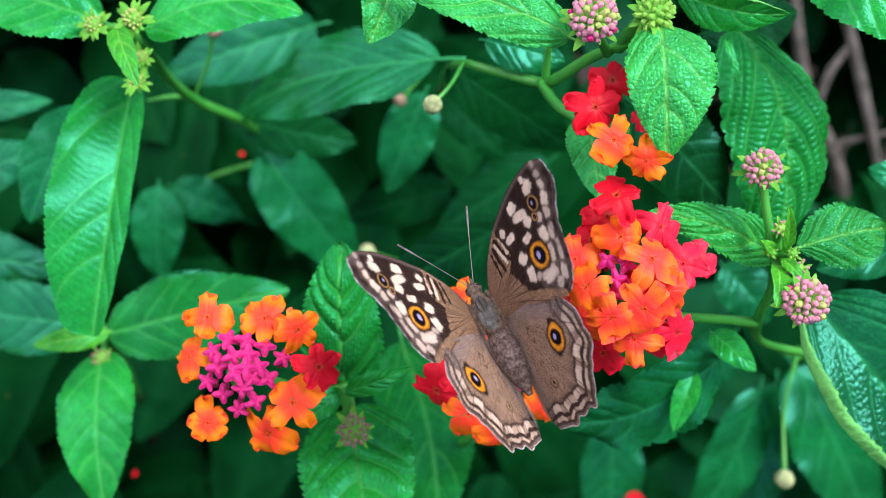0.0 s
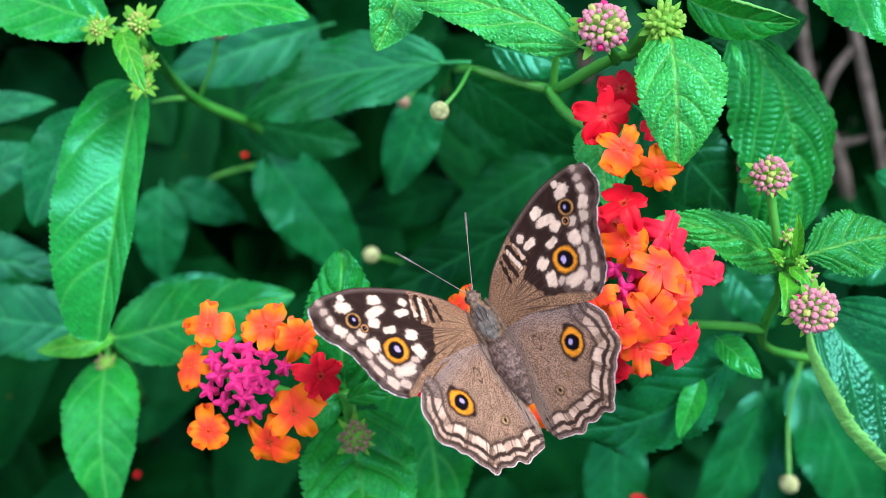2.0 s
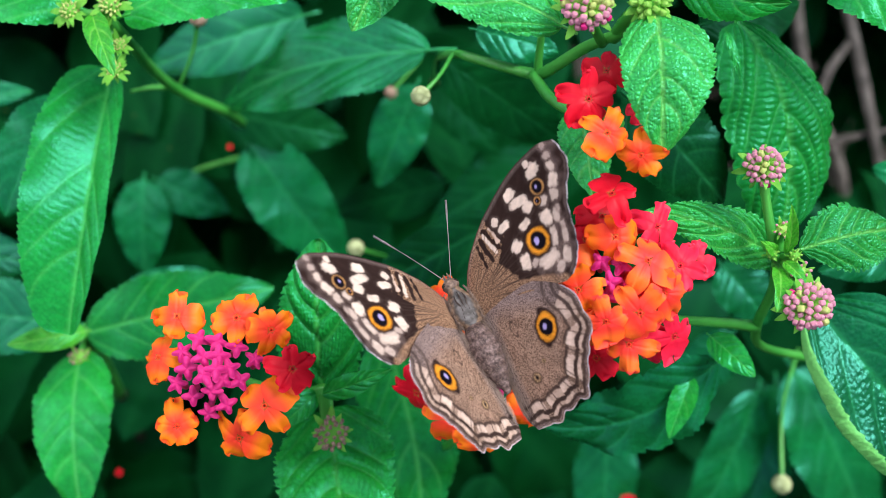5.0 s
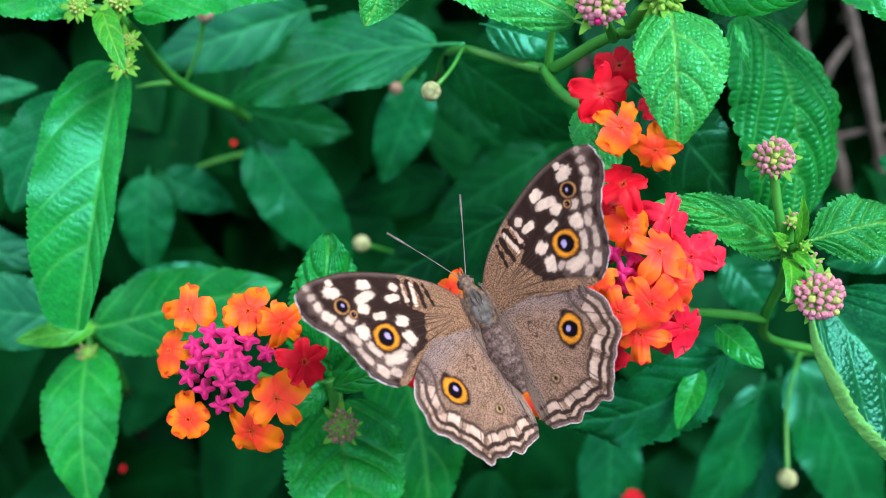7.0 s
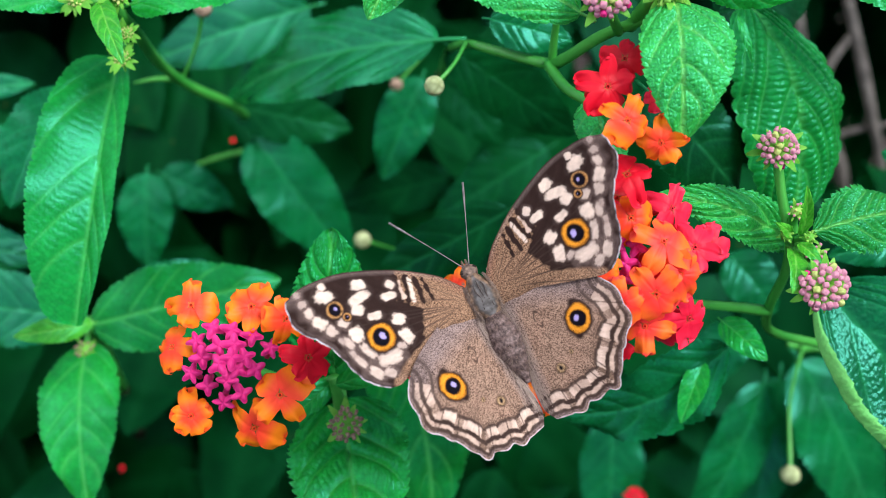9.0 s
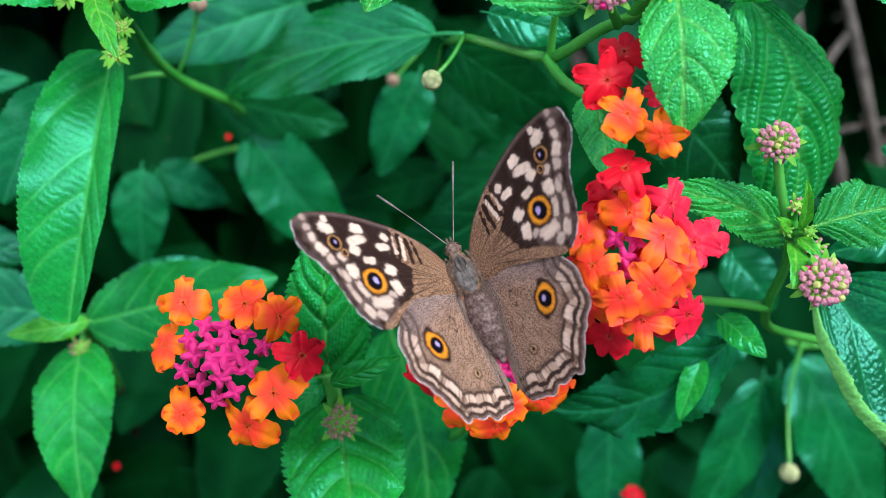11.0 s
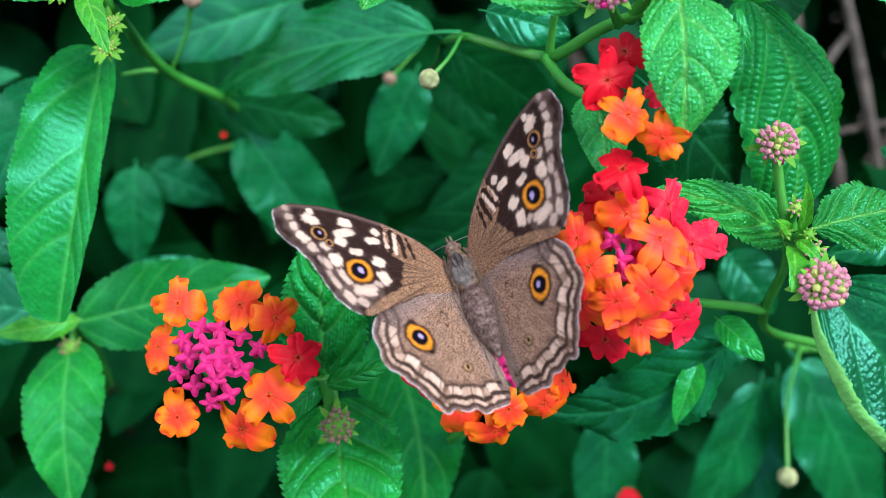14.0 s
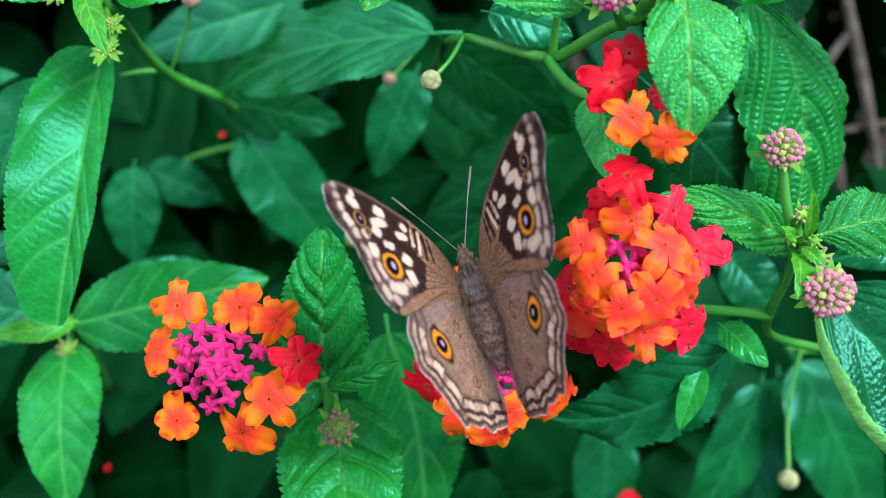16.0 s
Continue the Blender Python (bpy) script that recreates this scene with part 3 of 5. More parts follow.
leaf(top, (34.6, 37.9, 6.0), (49.6, 33.7, 10.0), 7.0, LEAF, bend=3.0, fold=20, seed=4, roll=38, hem=-1)
leaf(top, (44.5, 37.0, -18.0), (64.2, 42.9, -26.0), 13, LEAF_BACK_SHADE, bend=1, seed=5)
leaf(top, (54.2, 48.1, -2.0), (75.9, 30.1, 2.0), 13.0, LEAF, bend=2.0, fold=8, seed=6, roll=6)
leaf(top, (21.8, 20.2, -2.0), (23.5, 6.7, 4.0), 8.0, LEAF_QUILTED, bend=1.5, fold=6, seed=7, roll=-8, quilt=0.35, pebble=0.14, cell_size=0.7, bite=0.8)
leaf(top, (31.6, 23.3, -10.0), (48.3, 7.3, -16.0), 14.5, LEAF_INNER_SHADE, bend=2, fold=4, seed=8)
leaf(top, (7.1, 34.7, -12.0), (20.6, 31.5, -14.0), 8.0, LEAF_DIMMED, bend=1, seed=9)
stem(top, [(0.1, 41.1, -100.0), (1.0, 38.1, -55.0), (3.8, 32.8, -22.0), (8.3, 30.5, -16.0), (16.1, 27.7, -12.0), (18.4, 27.6, -8.0), (23.1, 29.6, 0.0), (28.0, 30.0, 10.0)], [0.9, 0.8, 0.72, 0.78, 0.88, 0.95, 0.88, 0.7])
stem(top, [(16.2, 27.5, -11.0), (18.2, 23.1, -6.0), (21.2, 20.2, -2.0), (25.4, 17.0, 4.0)], [0.85, 0.85, 0.75, 0.6])
stem(top, [(16.9, 27.5, -11.0), (16.9, 30.8, -8.0), (17.0, 34.0, -4.0)], [0.7, 0.6, 0.5])
stem(top, [(26.3, 30.1, 4.0), (26.8, 31.2, 12.0), (28.5, 32.8, 15.0)], [1.0, 0.9, 0.7])
bud_head(top, (20.2, 30.9, 19.0), 3.3, (24.6, 29.2, 4.0), "pink and lime flower buds packed in a dome", count=48, seed=3, bracts=11, long=0.95)
bud_head(top, (28.8, 32.1, 17.0), 2.6, (27.6, 30.7, 10.0), "tight lime-green bud with pointed bracts", LIME, 26, 14, 4, 1.0)
seed_head(top, (-1.7, 24.0, -12.0), 1.6, (3.5, 32.1, -18.0), (1.3, 27.7, -14.0), "pale yellow-green round seed head")
H = (26.3, 17.8, 4.0)
cluster = head_core(top, H, 3.0, (25.6, 17.7, -2.0), "loose cluster of scarlet and orange florets")
floret(cluster, H, (20.9, 19.4, 16.0), SCARLET, 1.18, 10, 0.25, 0)
floret(cluster, H, (23.9, 23.9, 12.0), SCARLET, 1.0, 40, 0.35, 2)
floret(cluster, H, (22.7, 14.5, 20.0), ORANGE, 1.0, 5, 0.2, 3)
floret(cluster, H, (27.2, 11.8, 19.0), ORANGE, 1.0, 70, 0.35, 1)
floret(cluster, H, (28.4, 18.8, 11.0), CORAL, 0.55, 20, 0.5, 4)
to_ground(top, (0.1, 41.1, -100.0), (1.1, 45.3, -170.0), (0, 0, -40))

# ---- shoot with the right-hand flower head ----
right = shoot_thing("lantana shoot with pink buds and an orange-red flower head")
leaf(right, (53.0, -1.5, -4.0), (30.7, 5.5, 4.0), 8.6, LEAF_QUILTED, bend=2.0, fold=10, seed=11, roll=18, quilt=0.6, side=0.5, ladder=0.2, lean=0.5, pairs=6.5, pebble=0.17, cell_size=0.6, nu=220, nv=101, bite=1.0)
leaf(right, (52.1, 0.1, 6.0), (68.8, 3.2, -2.0), 10.6, LEAF_QUILTED, bend=1.5, fold=4, seed=12, roll=-18, quilt=0.6, wide=0.5, ladder=0.2, lean=0.45, pairs=6.5, pebble=0.17, cell_size=0.6, nu=200, nv=111, bite=1.1)
leaf(right, (48.7, 36.6, -12.0), (56.2, 1.8, -14.0), 20.6, LEAF_WAXY, bend=3.0, fold=6, seed=13, roll=-14, side=-3.4, quilt=0.6, curl=0.3, full=0.45, wide=0.52, ladder=0.6, lean=0.85, rungs=30, lobed=True, teeth=15, nu=260, nv=101, pairs=5, pebble=0.03, cell_size=1.4)
leaf(right, (60.1, -8.4, -10.0), (86.2, -41.6, -14.0), 26.0, LEAF_DIMMED, bend=5.0, fold=14, seed=14, roll=0, side=0, quilt=0.2, curl=-0.1, hem=1, hem_width=0.19, skew=-0.01, ladder=0.5, lean=0.7, rungs=26, nu=240, nv=121, pairs=5.5, pebble=0.12, cell_size=1.0, bite=0.4)
leaf(right, (91.6, 11.3, -34.0), (78.9, 15.0, -30.0), 9, LEAF_DIMMED, seed=15)
leaf(right, (45.3, -14.0, -14.0), (51.4, -20.1, -10.0), 5.2, LEAF, bend=1, fold=12, seed=16)
leaf(right, (47.1, -18.4, -16.0), (19.1, -30.5, -24.0), 14.5, LEAF_DIMMED, bend=3, quilt=0.3, fold=12, ripple=2.0, teeth=18, bite=0.9, pairs=6, seed=17, roll=-14, side=-3)
leaf(right, (43.0, -21.0, -16.0), (39.0, -31.0, -15.0), 4.6, LEAF, bend=1, fold=20, seed=18, roll=20, quilt=0.04)
leaf(right, (82.5, 0.1, -26.0), (66.8, -3.7, -24.0), 8, LEAF_DIMMED, seed=19)
leaf(right, (45.8, 34.0, -8.0), (47.7, 26.4, -7.0), 1.5, LEAF, bend=0.6, fold=12, seed=24, nu=50, nv=17, teeth=10)
leaf(right, (49.6, -0.3, 8.0), (48.1, 6.2, 14.0), 2.2, LEAF_YOUNG, bend=0.8, fold=25, seed=20, nu=50, nv=17, teeth=10)
leaf(right, (48.3, -2.4, 8.0), (46.2, -8.2, 14.0), 3.0, LEAF_YOUNG, bend=1.2, fold=20, seed=21, nu=50, nv=17, teeth=10)
leaf(right, (49.0, -1.5, 9.0), (51.1, -4.7, 12.0), 2.0, LEAF_YOUNG, bend=0.6, fold=20, seed=22, nu=40, nv=15, teeth=8)
leaf(right, (48.1, -0.3, 8.0), (44.7, 1.3, 12.0), 1.8, LEAF_YOUNG, bend=0.5, fold=20, seed=23, nu=40, nv=15, teeth=8)
stem(right, [(49.7, -1.2, 4.0), (52.6, -6.2, -6.0), (53.6, -12.4, -16.0), (57.2, -16.7, -24.0), (70.2, -20.0, -34.0), (95.1, -25.6, -60.0)], [0.7, 0.75, 0.78, 0.78, 0.82, 1.0])
stem(right, [(53.4, -12.6, -16.0), (46.6, -11.7, -12.0), (34.4, -10.3, 0.0)], [1.0, 0.8, 0.7])
bud_head(right, (46.2, 11.7, 9.0), 2.8, (49.2, 0.9, 4.0), "pink and lime flower buds in a small dome", count=42, seed=5, bracts=12, long=0.95)
bud_head(right, (50.6, -7.2, 14.0), 3.25, (50.0, -2.4, 6.0), "pink and lime flower buds packed in a dome", count=52, seed=6, bracts=12, long=0.85)
bud_head(right, (49.1, 3.0, 8.0), 1.3, (50.2, 0.1, 4.0), "tiny pink buds", count=10, seed=7, bracts=5)
bud_head(right, (51.3, -2.9, 9.0), 1.6, (50.4, -1.6, 5.0), "tiny pink buds", count=12, seed=8, bracts=5)
bud_head(right, (47.3, -0.3, 9.0), 1.0, (49.8, -1.2, 4.0), "lime-green bud", LIME, 8, 5, 9)
bud_head(right, (50.5, -0.7, 9.0), 1.0, (50.3, -1.2, 4.0), "lime-green bud", LIME, 8, 5, 10)
H = (27.2, -7.6, 4.0)
head = head_core(right, H, 5.0, (35.7, -10.7, -2.0), "flower head of orange and coral florets round magenta buds")
upper_florets = (
    ((21.2, 1.5, 11.0), SCARLET, 1.1, 0), ((24.5, 1.7, 15.0), ORANGE, 1.12, 3), ((28.6, -1.3, 16.0), FLAME, 1.3, 1),
    ((31.2, 3.2, 10.0), CORAL, 1.05, 2), ((34.1, -2.1, 11.0), CORAL, 1.2, 5), ((36.8, -1.6, 8.0), CORAL, 0.9, 0),
    ((30.9, -5.7, 15.0), FLAME, 1.2, 5), ((18.5, -1.4, 13.0), FLAME, 1.08, 0), ((19.4, -5.2, 17.0), ORANGE, 1.05, 2))
lower_florets = (
    ((22.8, -9.2, 18.0), FLAME, 1.05, 4), ((27.2, -8.1, 18.0), FLAME, 1.2, 3), ((26.4, -12.5, 15.0), FLAME, 1.15, 1),
    ((33.9, -11.9, 9.0), CORAL, 1.2, 2), ((23.1, -15.0, 9.0), SCARLET, 1.2, 5), ((17.9, -7.5, 7.0), SCARLET, 1.15, 1),
    ((19.5, -10.2, 12.0), FLAME, 1.15, 2), ((18.7, -14.2, 5.0), SCARLET, 1.1, 4), ((23.8, 7.4, 16.0), SCARLET, 1.1, 3),
    ((23.4, 4.6, 11.0), SCARLET, 1.1, 1), ((28.0, -5.0, 12.0), CORAL, 1.0, 4), ((31.7, -14.0, 7.0), CORAL, 0.95, 0))
for x_, m_, s_, k_ in upper_florets + lower_florets:
    floret(head, H, x_, m_, s_ * 0.95, 37 * k_ + 20, 0.32, k_)
for x_, k_ in (((22.8, -1.6, 14.0), 0), ((25.5, -2.0, 14.0), 1), ((23.8, -4.2, 15.0), 2), ((26.2, -5.1, 14.0), 3), ((23.5, -6.2, 14.0), 1)):
    star(head, H, x_, 0.95, 40 * k_, k_)
to_ground(right, (95.1, -25.6, -60.0), (132.3, -39.4, -120.0), (0, 0, -30))

# ---- shoot with the left-hand flower head ----
left = shoot_thing("lantana shoot whose orange florets ring magenta star buds")
H = (-31.5, -19.3, -4.0)
head = head_core(left, H, 5.0, (-21.3, -24.6, -14.0), "flower head of orange florets round magenta star buds")
for x_, m_, s_, k_ in (
    ((-35.0, -10.1, 5.0), ORANGE, 1.06, 1), ((-26.3, -10.2, 6.0), ORANGE, 1.22, 3), ((-21.2, -11.8, 7.0), ORANGE, 1.22, 5),
    ((-17.9, -17.0, 9.0), SCARLET, 1.25, 7), ((-21.9, -22.3, 8.0), ORANGE, 1.28, 2), ((-26.0, -27.5, 5.0), ORANGE, 1.28, 4),
    ((-35.2, -26.0, 4.0), ORANGE, 1.2, 1), ((-38.2, -16.2, 3.0), ORANGE, 1.05, 3)):
    floret(head, H, x_, m_, s_ * 0.97, 53 * k_ + 12, 0.30, k_)
rng = np.random.RandomState(2)
for i_, x_ in enumerate(((-31.4, -14.2, 6.0), (-28.7, -14.4, 7.0), (-26.0, -15.1, 7.0), (-33.8, -16.0, 5.0), (-30.1, -16.2, 9.0), (-28.0, -16.0, 9.0),
    (-26.6, -17.6, 9.0), (-23.8, -16.8, 6.0), (-32.6, -17.9, 7.0), (-29.7, -18.4, 10.0), (-25.5, -19.3, 8.0), (-34.5, -20.1, 5.0),
    (-32.1, -21.6, 6.0), (-29.0, -20.5, 9.0), (-27.4, -22.5, 7.0), (-30.2, -23.8, 5.0), (-28.2, -17.6, 10.0), (-27.5, -19.1, 9.0))):
    star(head, H, (-29.3 + 1.06 * (x_[0] + 29.2), -17.6 + 1.10 * (x_[1] + 18.2), x_[2]), rng.uniform(0.92, 1.08), rng.uniform(0, 90), i_)
leaf(left, (-16.4, -23.7, -14.0), (-16.7, 1.2, -10.0), 14.0, LEAF_WAXY, bend=2.5, fold=8, seed=31, roll=-5, quilt=0.75, ladder=0.5, lean=0.42, pairs=5.5, full=0.5, nu=240, nv=101, pebble=0.13, cell_size=1.1, bite=0.9)
leaf(left, (-15.8, -23.2, -8.0), (-4.8, -18.6, -4.0), 3.8, LEAF, bend=1.2, fold=10, seed=32, quilt=0.25)
leaf(left, (-16.9, -23.4, -12.0), (-23.1, -28.9, -10.0), 4.0, LEAF, bend=1, fold=10, seed=33)
stem(left, [(-16.4, -22.9, -12.0), (-21.3, -24.6, -14.0), (-26.1, -26.1, -20.0)], [0.8, 0.8, 0.8])
stem(left, [(-16.5, -22.2, -10.0), (-16.1, -24.2, -11.0), (-15.6, -29.8, -16.0), (-15.9, -39.7, -40.0), (-16.7, -55.0, -80.0)], [0.9, 0.9, 1.0, 1.2, 1.4])
to_ground(left, (-16.7, -55.0, -80.0), (-15.8, -69.9, -110.0), (0, -10, -20))

# ---- shoot with the flower head under the butterfly ----
middle = shoot_thing("lantana shoot with broad green leaves and an orange flower head")
leaf(middle, (-16.2, -28.1, -21.0), (-10.8, -50.0, -6.0), 20.0, LEAF, bend=3, fold=6, seed=34, quilt=0.85, wide=0.42, ladder=0.3, lean=0.45, pairs=5, full=0.40, nu=220, nv=101, pebble=0.07, cell_size=1.6, bite=0.7)
leaf(middle, (-8.1, -18.0, -40.0), (-1.0, -56.6, -46.0), 19.0, LEAF_WAXY, bend=2, fold=5, seed=35, quilt=0.2, side=-2, bite=0.8, lean=0.5)
bud_head(middle, (-14.5, -29.4, -8.0), 2.9, (-15.8, -24.6, -14.0), "dried pinkish-brown bud with green bracts", BROWN_BUD, 26, 9, 11, 1.0)
H = (9.3, -18.9, -2.0)
head = head_core(middle, H, 5.0, (6.9, -33.4, -30.0), "orange and scarlet flower head under the butterfly")
for x_, m_, s_, k_ in (
    ((-1.0, -21.6, 1.0), SCARLET, 1.2, 0), ((3.8, -24.8, 3.0), ORANGE, 1.15, 3), ((8.8, -27.8, 3.0), ORANGE, 1.12, 5),
    ((10.4, -24.4, 5.0), ORANGE, 1.1, 1), ((15.4, -23.8, 4.0), ORANGE, 1.1, 4), ((18.3, -20.9, 2.0), ORANGE, 1.05, 2),
    ((2.2, -7.3, 2.0), ORANGE, 1.0, 4), ((2.9, -18.2, 4.0), SCARLET, 1.1, 2), ((14.6, -15.1, 3.0), ORANGE, 1.1, 5), ((7.4, -12.6, 4.0), ORANGE, 1.1, 0)):
    floret(head, H, x_, m_, s_, 61 * k_ + 8, 0.4, k_)
for i_, x_ in enumerate(((9.2, -19.3, 5.0), (8.0, -16.7, 6.0), (10.0, -17.1, 6.0), (7.2, -18.8, 5.0), (8.9, -21.9, 5.0), (10.9, -19.9, 5.0), (5.8, -16.6, 4.0), (9.3, -14.9, 5.0))):
    star(head, H, x_, 1.0, 33 * i_, i_)
stem(middle, [(6.9, -33.4, -30.0), (1.9, -41.9, -50.0), (-3.4, -57.4, -90.0)], [0.8, 1.0, 1.4])
to_ground(middle, (-3.4, -57.4, -90.0), (-3.8, -69.5, -120.0), (0, -10, -20))

# ---- hanging leaves on the left ----
upper_left = shoot_thing("lantana shoot with lime buds and long hanging leaves")
leaf(upper_left, (-56.6, 37.9, -12.0), (-85.1, 47.7, -14.0), 13, LEAF, bend=3, fold=6, seed=41, roll=10, side=-1)
leaf(upper_left, (-49.4, 36.6, -12.0), (-23.0, 38.9, -10.0), 11.5, LEAF, bend=2, fold=8, seed=42, roll=-14, side=-2.5)
leaf(upper_left, (-53.0, 36.0, -8.0), (-47.4, 25.2, -2.0), 4.2, LEAF_YOUNG, bend=1.5, fold=16, seed=43, roll=-8)
leaf(upper_left, (-55.9, 30.8, -26.0), (-59.6, -15.0, -16.0), 15.8, LEAF_WAXY, bend=4, fold=30, curl=0.12, seed=44, roll=0, side=-1.0, quilt=0.2, full=0.25, wide=0.5, ladder=0.45, rungs=34, teeth=44, pairs=5, skew=0.45, nu=260, nv=81, bite=0.4, lean=0.36)
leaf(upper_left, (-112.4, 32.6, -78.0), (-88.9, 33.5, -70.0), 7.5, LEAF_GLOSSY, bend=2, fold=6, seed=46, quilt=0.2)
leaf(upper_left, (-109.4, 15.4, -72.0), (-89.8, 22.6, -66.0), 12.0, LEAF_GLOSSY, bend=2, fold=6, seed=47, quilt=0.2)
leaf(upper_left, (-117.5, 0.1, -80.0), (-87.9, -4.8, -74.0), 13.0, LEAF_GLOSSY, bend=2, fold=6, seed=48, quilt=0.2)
leaf(upper_left, (-70.1, 27.8, -40.0), (-79.2, 5.0, -36.0), 13, LEAF_DIMMED, bend=3, roll=0, fold=10, seed=45, quilt=0.1)
stem(upper_left, [(-52.8, 37.2, -10.0), (-50.9, 34.2, -18.0), (-55.0, 34.2, -45.0), (-53.7, 32.3, -62.0), (-47.3, 30.1, -80.0), (-48.1, 28.6, -120.0)], [0.8, 0.9, 1.1, 1.1, 1.1, 1.4])
stem(upper_left, [(-51.8, 36.3, -14.0), (-52.5, 31.5, -14.0), (-52.3, 27.9, -15.0)], [1.0, 0.9, 0.9])
stem(upper_left, [(-54.4, 33.0, -60.0), (-59.3, 33.0, -60.0), (-64.6, 32.5, -62.0)], [0.7, 0.5, 0.25])
for p_, r_, q_ in (((-56.6, 36.5, -8.0), 1.7, (-54.4, 36.9, -12.0)), ((-49.9, 37.2, -7.0), 1.9, (-52.8, 36.7, -12.0)), ((-50.3, 27.7, -10.0), 1.5, (-52.0, 30.5, -14.0)), ((-49.5, 31.6, -10.0), 1.2, (-52.0, 33.4, -14.0))):
    bud_head(upper_left, p_, r_, q_, "pale yellow-green bud with pointed bracts", PALE, 24, 13, int(r_ * 10), 1.7)
seed_head(upper_left, (-47.3, 45.3, -50.0), 1.7, (-53.8, 33.2, -60.0), (-49.7, 39.6, -55.0), "brownish round bud", BROWN_BUD)
to_ground(upper_left, (-48.1, 28.6, -120.0), (-51.7, 27.5, -160.0), (0, 0, -20))

lower_left = shoot_thing("lantana shoot with smooth drooping leaves")
leaf(lower_left, (-68.0, -20.5, -44.0), (-64.0, -49.7, -34.0), 15.5, LEAF, bend=4, fold=10, seed=51, quilt=0.22)
leaf(lower_left, (-65.0, -16.1, -38.0), (-76.9, -18.1, -32.0), 5.2, LEAF_YOUNG, bend=1, fold=8, seed=52, quilt=0.12)
leaf(lower_left, (-66.4, -16.9, -42.0), (-30.7, -8.0, -44.0), 16.0, LEAF_WAXY, bend=3, fold=6, seed=53, quilt=0.16, roll=-4)
leaf(lower_left, (-75.0, -16.1, -56.0), (-111.7, -12.4, -64.0), 16.0, LEAF_GLOSSY, bend=3, fold=6, seed=54, quilt=0.2)
bud_head(lower_left, (-67.8, -21.6, -42.0), 2.2, (-68.4, -18.2, -46.0), "dull pale bud", BROWN_BUD, 14, 6, 13, 0.8)
stem(lower_left, [(-66.4, -15.5, -42.0), (-67.6, -18.2, -46.0), (-76.5, -26.7, -80.0), (-82.8, -39.4, -110.0)], [0.9, 1.1, 1.3, 1.5])
to_ground(lower_left, (-82.8, -39.4, -110.0), (-106.7, -55.8, -190.0), (0, 0, -20))

# ---- deeper shoots: their leaf greens carry painted shade ----
deep = shoot_thing("lantana shoot inside the crown, glossy leaves with shade in their green")
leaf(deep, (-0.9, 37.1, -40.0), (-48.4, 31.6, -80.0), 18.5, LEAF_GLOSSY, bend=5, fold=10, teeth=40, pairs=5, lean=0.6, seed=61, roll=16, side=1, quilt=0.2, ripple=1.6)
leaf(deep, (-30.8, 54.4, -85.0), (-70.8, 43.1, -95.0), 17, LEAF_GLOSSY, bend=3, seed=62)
leaf(deep, (-45.7, 24.6, -95.0), (-22.7, -5.0, -100.0), 20, LEAF_DIMMED, bend=4, fold=16, quilt=0.12, seed=63, roll=0, full=0.5, ripple=1.5)
leaf(deep, (-49.7, 31.7, -90.0), (-21.8, 27.0, -97.0), 14, LEAF_INNER_SHADE, bend=2, seed=64, roll=8)
leaf(deep, (-4.5, 38.7, -90.0), (-14.2, 14.5, -95.0), 14, LEAF_DIMMED, bend=2, seed=65)
leaf(deep, (0.1, 40.4, -100.0), (15.8, 23.6, -100.0), 13, LEAF_BACK_SHADE, bend=2, seed=66)
leaf(deep, (1.2, 37.0, -45.0), (28.0, 21.4, -58.0), 13.5, LEAF_BACK_SHADE, bend=2, seed=67, roll=10)
leaf(deep, (2.5, 16.5, -115.0), (-27.5, 8.9, -120.0), 14, LEAF_BACK_SHADE, bend=2, seed=68)
leaf(deep, (27.8, 23.3, -105.0), (-1.4, 4.7, -110.0), 16, LEAF_INNER_SHADE, bend=2, seed=69)
leaf(deep, (13.5, 5.4, -50.0), (-14.6, -9.7, -60.0), 13, LEAF_INNER_SHADE, bend=2, seed=70, roll=-8)
leaf(deep, (-76.7, 16.9, -110.0), (-76.6, -8.3, -112.0), 15, LEAF_DIMMED, bend=2, seed=71)
leaf(deep, (-73.5, 17.0, -112.0), (-55.0, 8.7, -115.0), 12, LEAF_DIMMED, bend=2, seed=72)
leaf(deep, (-74.7, -14.3, -85.0), (-54.6, -6.6, -90.0), 10, LEAF_DIMMED, bend=2, seed=73)
stem(deep, [(-74.4, 15.1, -118.0), (-63.7, 20.6, -119.0), (-52.8, 23.9, -120.0)], [0.35, 0.6, 0.8])
seed_head(deep, (-10.4, 36.0, -84.0), 1.5, (-3.3, 43.9, -84.0), None, "brownish round seed head", BROWN_BUD)
seed_head(deep, (-17.2, -0.6, -70.0), 1.9, (-6.2, -4.1, -90.0), None, "pale yellow seed head")
for p_, m_, s_ in (((-57.2, 27.1, -124.0), SCARLET, 0.32), ((49.7, -65.1, -100.0), SCARLET, 0.85), ((-89.6, -65.2, -130.0), SCARLET, 0.35)):
    floret(deep, Vector(p_) - Vector((3, 3, 10)), p_, m_, s_, 20, 0.5, 2)
to_ground(deep, (2.5, 41.3, -120.0), (3.1, 43.5, -185.0), (0, 0, -40))

